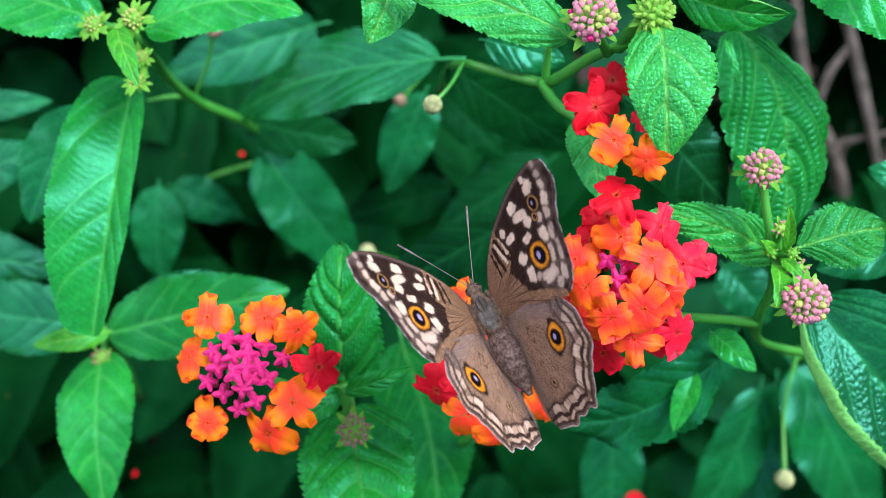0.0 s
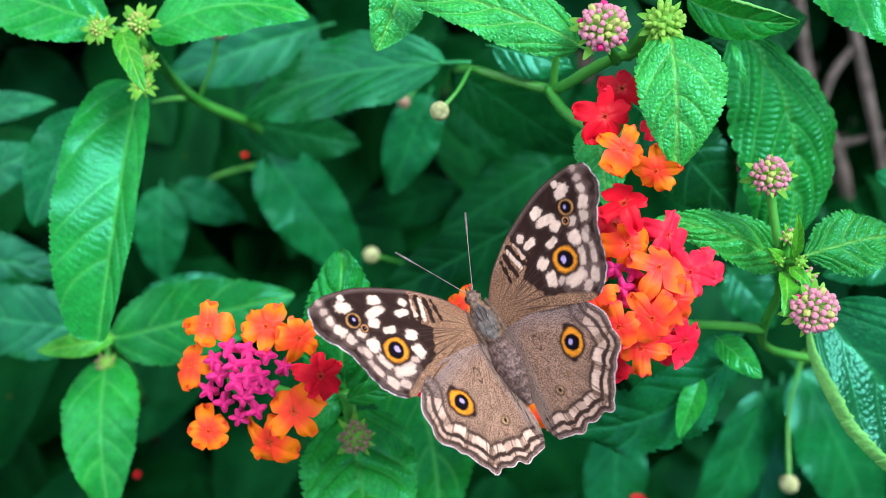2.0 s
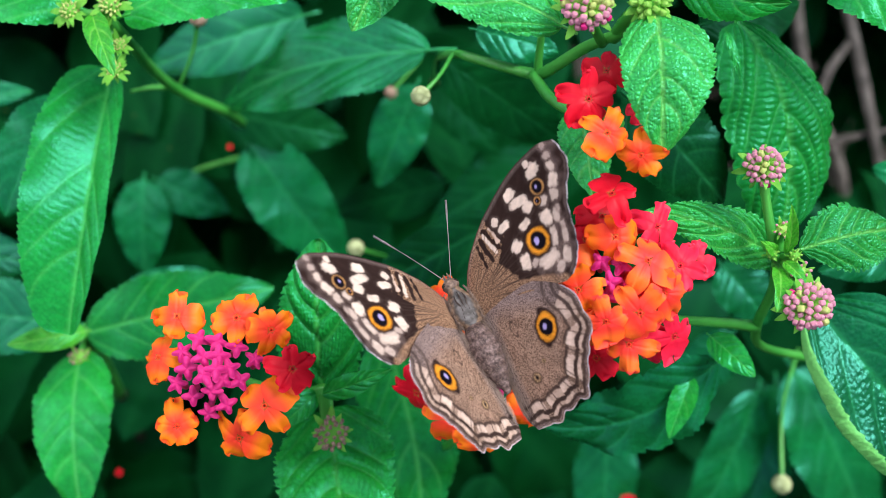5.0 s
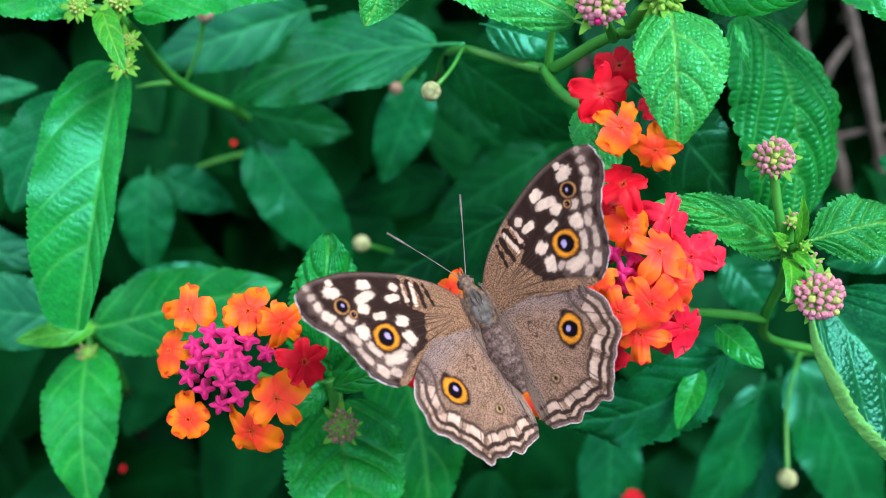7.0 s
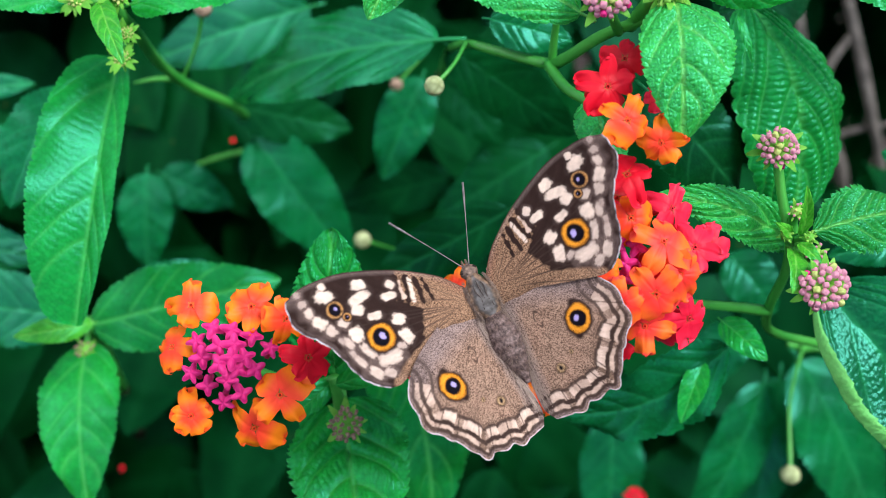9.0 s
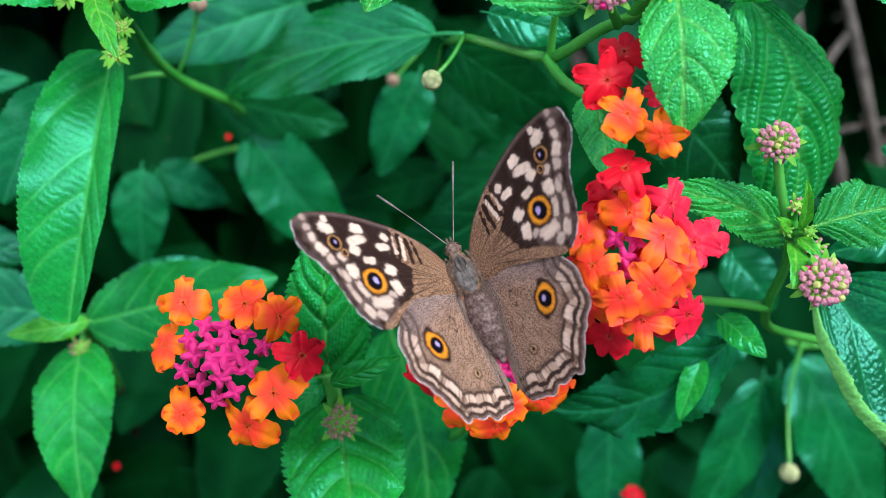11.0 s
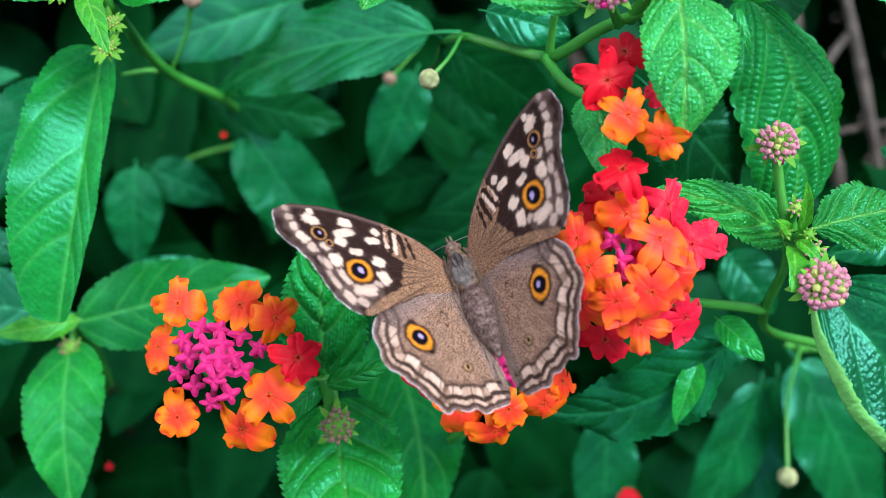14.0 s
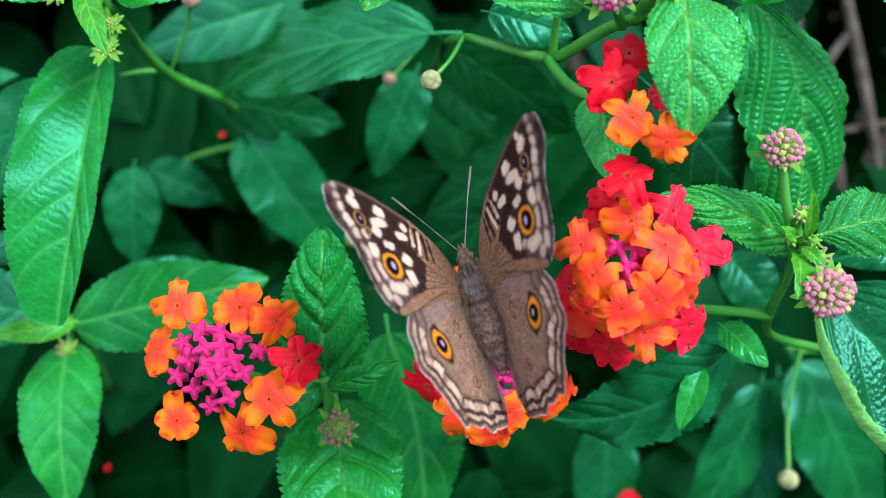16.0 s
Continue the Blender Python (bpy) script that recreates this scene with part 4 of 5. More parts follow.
deep_right = shoot_thing("lantana shoot with hanging shade-dimmed leaves and a pale seed head")
leaf(deep_right, (78.7, -35.0, -90.0), (61.8, -73.0, -95.0), 16, LEAF_DIMMED, bend=3, quilt=0.16, seed=81, roll=-12)
leaf(deep_right, (86.5, -35.0, -100.0), (79.3, -77.5, -105.0), 16, LEAF_DIMMED, bend=2, seed=82)
leaf(deep_right, (85.7, -28.8, -86.0), (107.0, -72.1, -92.0), 24, LEAF_DIMMED, bend=3, quilt=0.16, seed=83, roll=-16)
leaf(deep_right, (44.9, -45.4, -105.0), (44.3, -80.5, -110.0), 17, LEAF_DIMMED, bend=2, seed=84)
leaf(deep_right, (66.3, -19.1, -70.0), (56.0, -32.7, -75.0), 12, LEAF_DIMMED, bend=2, seed=85)
leaf(deep_right, (60.8, -3.6, -60.0), (70.6, -15.8, -60.0), 12, LEAF_DIMMED, bend=2, seed=86)
stem(deep_right, [(80.4, -24.2, -79.0), (82.8, -24.9, -80.0), (86.2, -25.6, -82.0), (91.1, -25.9, -84.0), (109.0, -31.8, -110.0)], [0.7, 0.8, 0.8, 0.8, 1.0])
seed_head(deep_right, (74.4, -50.1, -61.0), 2.0, (84.8, -23.4, -80.0), (76.9, -35.5, -68.0), "pale cream seed head hanging on a long stalk")
to_ground(deep_right, (109.0, -31.8, -110.0), (129.6, -43.8, -150.0), (0, 0, -20))

# bare woody stems at the back
bare = tagged(new("bare_stem"), "bare grey-brown woody stems in the shade", "stem")
bare.matrix_world = SHRUB
for a_, b_, c_, r_ in (((133.0, 101.0, -180.0), (145.9, 57.3, -185.0), (162.3, 0.2, -196.0), 2.0), ((140.5, 69.9, -184.0), (133.9, 59.4, -186.0), (131.1, 44.2, -190.0), 1.6), ((159.1, 41.2, -190.0), (143.9, 38.4, -192.0), (133.4, 34.8, -196.0), 1.2), ((137.8, 107.6, -230.0), (145.3, 65.9, -235.0), (162.1, 4.8, -240.0), 2.4)):
    foot_ = Vector(c_) + DOWN * ((SHRUB @ (Vector(c_) * MM)).z / MM + 10)
    stem(bare, [a_, b_, c_, Vector(c_).lerp(foot_, 0.3), foot_] if r_ > 2 else [a_, b_, c_], [r_, r_, r_ * 1.1, r_ * 1.4] if r_ > 2 else [r_ * 0.8, r_, r_ * 0.5], WOOD, "branch")

# ---- the rest of the shrub: a mound of leaves over the soil ----
rng = np.random.RandomState(11)
shapes = [blade((0, 0, 0), (0, 46, 0), 25, bend=3, fold=8, seed=200 + i, nu=12, nv=7, quilt=0.2, teeth=0, stalk=0) for i in range(5)]
verts, faces, veins, count = [], [], [], 0
INTO = SHRUB.inverted()
MIDDLE, RADII = Vector((0, 0.36, 0.28)), Vector((0.66, 0.52, 0.54))
for i in range(11200):
    if i < 9000:  # the outer shell
        out = Vector(rng.normal(size=3)).normalized()
        lump = 1 + 0.10 * math.sin(5 * out.x + 3 * out.z) + 0.09 * math.sin(7 * out.y - 4 * out.x + 1) + 0.07 * math.sin(9 * out.z + 5 * out.y)
        deep = rng.uniform(0.80, 1.0) * lump
        spot_ = MIDDLE + Vector([out[k] * RADII[k] * deep for k in range(3)])
        p = INTO @ spot_ / MM
    else:  # deeper layers behind the flowers
        p = Vector((rng.uniform(-230, 230), rng.uniform(-160, 200), -150 - 270 * rng.rand()))
        out = Vector((0, -0.6, 0.8))
        spot_ = SHRUB @ (p * MM)
    if spot_.z < 0.03 or (58 < p.x < 230 and 25 < p.y < 190 and p.z > -400):
        continue
    room = 150 - p.z
    if p.z > -128 and max(abs(p.x) / (room * 0.47 + 38), abs(p.y) / (room * 0.27 + 38)) < 1 or p.z > 10 and p.length < 260:
        continue
    out = (out + Vector(rng.uniform(-0.55, 0.55, 3))).normalized()
    fall = Vector((rng.uniform(-0.9, 0.9), rng.uniform(-0.9, 0.5), -1.0))
    fall = (fall - out * fall.dot(out)).normalized()
    turn = Matrix((fall.cross(out), fall, out)).transposed().to_4x4()
    m = INTO @ Matrix.Translation(spot_) @ turn
    m.translation = p
    m = m @ Matrix.Scale(rng.uniform(0.75, 1.45), 4)
    p_, f_, v_ = shapes[i % 5]
    verts.append(np.c_[p_, np.ones(len(p_))] @ np.array(m).T[:, :3])
    faces += [tuple(k + count for k in fc) for fc in f_]
    veins.append(v_)
    count += len(p_)
# shade is coloured into this mass, beyond what the leaves cast
mass = new("shrub_foliage", mesh("shrub_foliage", np.vstack(verts), faces, LEAF_BACK_SHADE, {"vein": np.concatenate(veins)}))
mass.matrix_world = SHRUB
tagged(mass, "lantana leaves inside the shrub, shade darkened into their green", "foliage", kind="stuff")

# ---- butterfly ----
DARK, TAN, CREAM, AMBER = (0.022, 0.012, 0.010), (0.262, 0.168, 0.118), (0.60, 0.485, 0.395), (0.56, 0.215, 0.018)
SAND, UMBER = (0.50, 0.37, 0.29), (0.034, 0.021, 0.017)
FAWN = (0.240, 0.145, 0.088)
INK, PUPIL, FRINGE, LILAC = (0.004, 0.003, 0.006), (0.34, 0.29, 0.56), (0.54, 0.52, 0.56), (0.222, 0.166, 0.148)


def fuzz(pts, scale, seed):
    """Smooth noise in the plane, about -1 to 1."""
    rng = np.random.RandomState(seed)
    out = 0
    for k in range(6):
        a, b, c = rng.uniform(-1, 1, 2) * scale * (1 + 0.6 * k), rng.uniform(0, 6.28), 1 / (1 + 0.4 * k)
        out = out + c * np.sin(pts @ a + b)
    return out / 2.6


def paint(col, mask, colour):
    mask = np.clip(mask, 0, 1)[:, None]
    return col * (1 - mask) + np.array(colour) * mask


def spot(pts, at, rx, ry, turn=0.0, soft=0.12, wobble=0.12, seed=0, power=2.0):
    """1 inside an uneven ellipse, 0 outside; half-axes in millimetres."""
    d = pts - np.array(at)
    c, s = math.cos(radians(turn)), math.sin(radians(turn))
    q = (np.abs((d[:, 0] * c + d[:, 1] * s) / rx) ** power + np.abs((-d[:, 0] * s + d[:, 1] * c) / ry) ** power) ** (1 / power)
    q = q + wobble * fuzz(pts, 3.0, seed)
    return np.clip((1 - q) / soft * 0.5 + 0.5, 0, 1)


def edge_distance(pts, line):
    best = np.full(len(pts), 1e9)
    for a, b in zip(line[:-1], line[1:]):
        ab = b - a
        t = np.clip(((pts - a) @ ab) / (ab @ ab + 1e-12), 0, 1)
        best = np.minimum(best, np.hypot(*(pts - a - t[:, None] * ab).T))
    return best


def band(d, lo, hi, soft=0.09):
    return np.clip((d - lo) / soft + 0.5, 0, 1) * np.clip((hi - d) / soft + 0.5, 0, 1)


def eye_spot(col, pts, at, r, stretch=1.0, turn=0.0, seed=0, power=2.0, ring=AMBER, ink=0.64, pupil=0.21):
    """Dark outline, coloured ring, black disc and pale pupil."""
    col = paint(col, spot(pts, at, r * 1.24 * stretch, r * 1.22, turn, 0.1, 0.07, seed, power), DARK)
    col = paint(col, spot(pts, at, r * 1.0 * stretch, r * 0.97, turn, 0.1, 0.05, seed, power), ring)
    col = paint(col, 0.35 * spot(pts, at, r * 0.85 * stretch, r * 0.80, turn, 0.2, 0.05, seed, power), (0.80, 0.32, 0.02))
    col = paint(col, spot(pts, at, r * ink * 1.08, r * ink * 1.12, turn, 0.12, 0.05, seed + 2), INK)
    return paint(col, spot(pts, (at[0] - 0.12 * r, at[1] + 0.08 * r), r * pupil * 1.25, r * pupil * 0.95, 60, 0.25, 0.3, seed + 1), PUPIL)


def streaks(pts, seed):
    """Fine rays of lighter and darker scales that run out from the root."""
    polar = np.c_[np.arctan2(pts[:, 1] + 1.5, np.abs(pts[:, 0]) + 1.5), np.hypot(*pts.T)]
    fine = fuzz(polar * np.array((70, 1.6)), 1.0, seed) + 0.8 * fuzz(polar * np.array((150, 3.0)), 1.0, seed + 1)
    return fine[:, None]


def grit(col):
    """Where the scales are speckled: the tan ground more than the pale and dark marks."""
    return 0.08 + 0.80 * np.exp(-((col.mean(1) - 0.16) / 0.075) ** 2)


def wing_shape(front, outer, inner, scallops, depth):
    """Points of a wing by rays from its root to its outline, with the distance to the outer margin."""
    f_, o_, i_ = (smooth_line(line, 14) for line in (front, outer, inner))
    way = np.gradient(o_, axis=0)
    way /= np.hypot(*way.T)[:, None] + 1e-9
    run = np.linspace(0, 1, len(o_))
    o_ = o_ + np.stack([-way[:, 1], way[:, 0]], 1) * (depth * np.abs(np.sin(np.pi * scallops * run)) ** 0.7 * np.sin(np.pi * run) ** 0.3)[:, None]
    rim = np.vstack([f_[:-1], o_[:-1], i_])
    seg = np.r_[0, np.cumsum(np.hypot(*np.diff(rim, axis=0).T))]
    s = np.linspace(0, seg[-1], 400)
    rim = np.stack([np.interp(s, seg, rim[:, 0]), np.interp(s, seg, rim[:, 1])], 1)
    root = (rim[0] + rim[-1]) / 2
    q = np.linspace(0, 1, 180) ** 0.85
    pts = (root + q[:, None, None] * (rim - root)).reshape(-1, 2)
    ray = np.tile(s / seg[-1], len(q))
    return pts, np.repeat(q, len(s)), ray, edge_distance(pts, o_), edge_distance(pts, f_), grid_faces(len(q), len(s)), o_


def veins_of(pts, root, targets, width=0.07):
    """Thin lines from the root to places on the margin."""
    out = np.zeros(len(pts))
    for t in targets:
        line = smooth_line([root, (np.array(root) + np.array(t)) / 2 + np.array((0.0, 0.25)), t], 8)
        out = np.maximum(out, np.clip(1.3 - edge_distance(pts, line) / width, 0, 1))
    return out


def fore_wing():
    front = [(-0.8, 1.5), (1.89, 4.63), (4.41, 6.52), (7.05, 8.12), (10.47, 9.73), (14.00, 10.99), (17.07, 11.40), (19.91, 11.34), (22.14, 10.55)]
    outer = [(22.14, 10.55), (22.42, 9.12), (22.40, 7.09), (21.26, 5.39), (20.11, 3.98), (19.01, 1.88), (18.48, -0.09), (17.81, -1.83), (16.99, -3.01), (15.10, -4.67)]
    inner = [(15.10, -4.67), (13.51, -4.84), (11.76, -4.05), (7.41, -2.33), (-0.8, -2.2)]
    pts, q, ray, rim, lead, faces, hemline = wing_shape(front, outer, inner, 8, 0.18)
    col = np.tile(np.array(DARK), (len(pts), 1))
    # tan base and hind margin
    root = np.array((0.0, 0.0))
    far = np.hypot(*(pts - root).T) + 0.35 * fuzz(pts, 1.6, 3)
    line = np.array([(11.72, -3.84), (8.28, -1.25), (6.67, 2.07), (7.79, 3.50), (9.25, 4.75), (7.76, 8.10)])
    line = line[np.argsort(line[:, 1])]
    brown = np.interp(pts[:, 1], line[:, 1], line[:, 0]) + 0.30 * fuzz(pts, 1.8, 3)
    brown = brown + 0.22 * fuzz(pts, 6.0, 8)
    col = paint(col, np.clip((brown - pts[:, 0]) / 0.25, 0, 1), FAWN)
    strip = edge_distance(pts, smooth_line([(13.40, -4.66), (11.54, -3.68), (7.25, -2.07), (0.53, 1.05)], 6))
    col = paint(col, np.clip((1.15 - strip + 0.2 * fuzz(pts, 1.5, 4)) / 0.4, 0, 1), FAWN)
    col = paint(col, 0.40 * np.clip((0.8 - lead) / 0.5, 0, 1), LILAC)
    col = paint(col, 0.8 * np.clip((0.22 - lead) / 0.14, 0, 1), DARK)
    col = paint(col, 0.45 * np.clip((3.4 - rim) / 2.0, 0, 1) * np.clip(0.45 + fuzz(pts, 1.3, 5), 0, 1), (0.15, 0.108, 0.095))
    # bars in the cell
    for a_, b_, w_, tone in (((8.03, 7.48), (8.71, 4.33), 0.46, DARK), ((6.77, 6.91), (7.74, 3.88), 0.36, DARK), ((6.44, 6.26), (6.92, 3.92), 0.30, CREAM), ((7.70, 6.83), (8.06, 4.69), 0.20, SAND), ((5.58, 6.37), (5.92, 3.04), 0.36, DARK),
                             ((4.66, 5.79), (4.64, 2.78), 0.22, DARK)):
        near = edge_distance(pts, np.array([a_, b_]) + np.array((0.0, 0.0))) + 0.20 * fuzz(pts, 2.6, 7) + 0.08 * fuzz(pts, 7.0, 6)
        col = paint(col, np.clip((w_ - near) / 0.12 + 0.5, 0, 1), tone)
    # cream cells: row before the tip, row across the middle, rows along the margin
    before_tip = (((17.03, 10.42), 0.56, 0.53, -92, 0), ((17.36, 9.06), 1.35, 0.94, -145, 0), ((12.68, 8.68), 1.05, 0.72, -165, 0), ((13.23, 7.24), 1.54, 0.76, 171, 0), ((14.19, 5.83), 0.79, 0.83, -135, 0), ((8.97, 6.91), 0.73, 0.60, -124, 0.1), ((9.67, 5.68), 1.15, 0.60, -165, 0))
    middle_row = (((12.55, 4.25), 1.05, 0.60, -163, 0), ((9.92, 2.53), 0.98, 0.83, -150, 0), ((9.95, 0.25), 1.12, 0.86, -110, 0), ((15.73, 3.21), 1.12, 1.06, -92, 0), ((16.64, 5.14), 0.78, 0.68, -134, 0.25), ((13.20, -1.25), 1.70, 1.20, -171, 0.24), ((11.30, -0.60), 0.75, 0.45, -154, 0.5))
    margin_row = (((20.12, 7.97), 0.76, 0.62, -92, 0.25), ((19.45, 6.39), 1.11, 0.91, -129, 0.05), ((18.51, 4.85), 0.83, 0.76, -113, 0.25), ((20.28, 9.45), 0.63, 0.53, -155, 0.55), ((20.47, 10.73), 0.63, 0.53, -155, 0.7), ((17.23, 2.59), 1.04, 0.60, -111, 0.35),
                  ((15.40, 0.66), 1.36, 0.64, -112, 0.28), ((16.95, 0.02), 1.25, 0.50, -114, 0.38), ((15.75, -2.15), 1.30, 0.68, -114, 0.28), ((14.10, -3.00), 0.90, 0.60, -146, 0.45), ((17.94, 3.24), 0.62, 0.38, -108, 0.6), ((17.34, 1.22), 0.62, 0.38, -111, 0.55))
    col = paint(col, 0.8 * veins_of(pts, (0.3, 0), ((21.83, 6.98), (21.26, 5.39), (20.11, 3.98), (19.01, 1.88), (18.13, -0.65), (16.86, -3.08), (11.11, -4.14)), 0.11) * np.clip((far - 2) / 4, 0, 1), UMBER)
    col = paint(col, 0.6 * veins_of(pts, (0.3, 0.6), ((6.9, 3.3), (9.2, 4.6), (7.9, -1.3), (10.0, 9.0)), 0.08) * np.clip((far - 1) / 2, 0, 1), UMBER)
    col = paint(col, 0.45 * np.clip((1.4 - lead) / 1.0, 0, 1) * np.clip((6.5 - far) / 3, 0, 1), (0.20, 0.085, 0.05))
    for i, (at, hx, hy, turn, dull) in enumerate(before_tip + middle_row + margin_row):
        tone = tuple(c * (1 - dull) + d * dull for c, d in zip(CREAM, (0.16, 0.115, 0.11)))
        halo = spot(pts, at, hx * 1.02, hy * 1.02, turn, 0.45, 0.22, 20 + i, 2.8)
        col = paint(col, (0.2 + 0.6 * min(dull * 4, 1)) * halo, (0.20, 0.145, 0.125))
        core = spot(pts, at, hx * 0.88, hy * 0.88, turn, 0.5, 0.20, 20 + i, 3.0) + 0.11 * fuzz(pts, 8.0, 60 + i) - 0.15 * dull * (1 + fuzz(pts, 12.0, 90 + i))
        col = paint(col, np.clip((core - 0.5) / 0.28 + 0.5, 0, 1), tone)
    col = eye_spot(col, pts, (13.08, 1.48), 1.70, 1.0, 0, 3, 2.3)
    col = eye_spot(col, pts, (16.88, 7.10), 1.05, 1.05, 0, 5, 2.0, (0.36, 0.20, 0.085), 0.74, 0.2)
    col = eye_spot(col, pts, (15.86, 5.65), 0.56, 1.0, 0, 6, 2.0, (0.30, 0.17, 0.08), 0.6, 0.1)
    col = paint(col, 0.6 * band(rim, 0.30, 0.62, 0.2) * np.clip(0.4 + fuzz(pts, 2.0, 10), 0, 1), (0.13, 0.095, 0.088))
    col = paint(col, band(rim, -0.1, 0.14, 0.14) * np.clip(0.75 + 0.9 * fuzz(pts, 2.0, 9), 0.1, 1), FRINGE)
    col = col * (1 + 0.08 * fuzz(pts, 2.0, 42)[:, None] + 0.11 * streaks(pts, 52)).clip(0.5, 1.5)
    lift = 0.10 * np.sin(pts[:, 0] * 0.35) * pts[:, 0] * 0.25 + 0.10 * fuzz(pts, 0.6, 12) - 0.008 * np.clip(pts[:, 0] - 12, 0, None) ** 2
    # the base of the hind margin dips under the hind wing
    lift = lift - 0.55 * np.clip(1 - edge_distance(pts, smooth_line(inner, 8)) / 1.8, 0, 1) ** 2 * np.clip((11 - np.abs(pts[:, 0])) / 5, 0, 1)
    return np.c_[pts, lift + 0.12], faces, col, grit(col)


def hind_wing():
    front = [(-0.8, -0.2), (3.50, 0.10), (7.96, -1.58), (11.15, -3.35), (13.08, -4.97)]
    outer = [(13.08, -4.97), (14.04, -6.93), (14.07, -8.99), (14.06, -10.69), (13.29, -12.06), (12.18, -12.77), (11.57, -13.85), (10.42, -14.97), (9.56, -16.42), (8.66, -17.81), (7.93, -18.18), (6.72, -17.86), (5.22, -18.31),
             (3.87, -18.28), (2.82, -18.97), (1.39, -18.72), (0.26, -18.48), (-1.03, -18.46)]
    inner = [(-1.03, -18.46), (-1.95, -16.6), (-1.85, -13.6), (-1.3, -8.4), (-0.8, -4.2), (-0.9, -3.0)]
    pts, q, ray, rim, lead, faces, hemline = wing_shape(front, outer, inner, 8, 0.30)
    col = np.tile(np.array(TAN), (len(pts), 1))
    col = paint(col, np.clip(0.5 + 0.6 * fuzz(pts, 0.9, 31), 0, 1) * 0.35, (0.215, 0.155, 0.110))
    costa = np.clip((4.6 - lead + 0.3 * fuzz(pts, 1.0, 32)) / 2.6, 0, 1)
    col = paint(col, costa, LILAC)
    hem = edge_distance(pts, smooth_line(inner, 10))
    col = paint(col, 0.8 * np.clip((2.3 - hem) / 1.4, 0, 1), (0.27, 0.215, 0.195))
    col = paint(col, 0.5 * np.clip((2.0 - hem) / 0.8, 0, 1) * np.clip(0.3 + np.sin(hem * 17 + 1.5 * fuzz(pts, 0.5, 43)) + 0.6 * fuzz(pts, 2.0, 44), 0, 1), (0.105, 0.072, 0.062))
    # bands along the margin, bowed in every cell
    run = np.concatenate([np.argmin(((chunk[:, None] - hemline[None]) ** 2).sum(2), 1) for chunk in np.array_split(pts, 40)]) / (len(hemline) - 1)
    bow = np.abs(np.sin(np.pi * 8 * run)) ** 0.7
    wavy = rim + 0.13 * fuzz(pts, 1.4, 33) + 0.07 * fuzz(pts, 5.0, 30) - 0.34 * (bow - 0.5) * np.clip(rim / 2, 0, 1)
    keep = 0.75 + 0.25 * np.clip((run - 0.06) / 0.16, 0, 1)
    col = paint(col, band(wavy, 0.0, 3.9, 0.7) * 0.35 * keep, UMBER)
    for lo, hi, tone, much in ((1.98, 3.22, SAND, 1.0), (0.86, 1.52, SAND, 0.9), (3.10, 3.52, UMBER, 0.9), (1.44, 2.06, UMBER, 1.0), (0.22, 0.52, (0.16, 0.115, 0.105), 0.9), (0.46, 0.92, UMBER, 0.9)):
        split = np.clip((bow - 0.04) / 0.14, 0, 1) if tone is SAND else 1.0
        col = paint(col, band(wavy, lo, hi, 0.17) * keep * much * split * np.clip(1.1 + 0.45 * fuzz(pts, 2.2, int(lo * 100)), 0, 1), tone)
    col = paint(col, 0.5 * band(wavy, 2.35, 3.1, 0.5) * keep * bow, (0.66, 0.53, 0.44))
    cells = [tuple(hemline[int(k * (len(hemline) - 1) / 8)]) for k in range(1, 8)]
    col = paint(col, 0.8 * veins_of(pts, (0.3, -1.6), cells, 0.10) * np.clip((3.8 - rim) / 0.6, 0.30, 1), UMBER)
    col = paint(col, band(rim, -0.1, 0.12, 0.12) * np.clip(0.85 + 0.9 * fuzz(pts, 3.0, 46), 0.15, 1), FRINGE)
    col = paint(col, spot(pts, (8.53, -6.29), 0.55, 1.0, 50, 0.3, 0.1, 34), DARK)
    col = paint(col, spot(pts, (8.61, -6.42), 0.30, 0.42, 50, 0.4, 0.1, 34), (0.62, 0.40, 0.25))
    col = paint(col, spot(pts, (7.11, -10.15), 0.5, 0.45, 20, 0.4, 0.2, 35), DARK)
    col = eye_spot(col, pts, (8.00, -8.15), 1.60, 1.22, 62, 34, 1.8)
    for p_, r_ in (((2.80, -12.80), 0.74), ((5.07, -11.52), 0.34)):
        col = paint(col, spot(pts, p_, r_, r_, 0, 0.2, 0.1, 35), DARK)
        col = paint(col, spot(pts, p_, r_ * 0.78, r_ * 0.78, 0, 0.25, 0.1, 36), (0.36, 0.24, 0.13))
        col = paint(col, spot(pts, p_, r_ * 0.33, r_ * 0.45, 0, 0.5, 0.1, 37), INK)
    d_ = np.hypot(*((pts - np.array((3.23, -5.96))) / np.array((0.5, 1.1))).T) + 0.15 * fuzz(pts, 3, 38)
    col = paint(col, 0.8 * band(d_, 0.8, 1.12, 0.15) * np.clip(0.5 + 1.6 * fuzz(pts, 2.4, 45), 0, 1), DARK)
    col = col * (1 + 0.08 * fuzz(pts, 2.5, 41)[:, None] + 0.13 * streaks(pts, 54)).clip(0.5, 1.5)
    lift = 0.08 * np.sin(pts[:, 1] * 0.5) + 0.10 * fuzz(pts, 0.5, 39)
    return np.c_[pts, lift - 0.18], faces, col, grit(col)


fly = tagged(new("butterfly"), "brown butterfly with cream spots and orange-ringed eyespots, on a flower", "butterfly")
fly.matrix_world = SHRUB
WINGS = {}
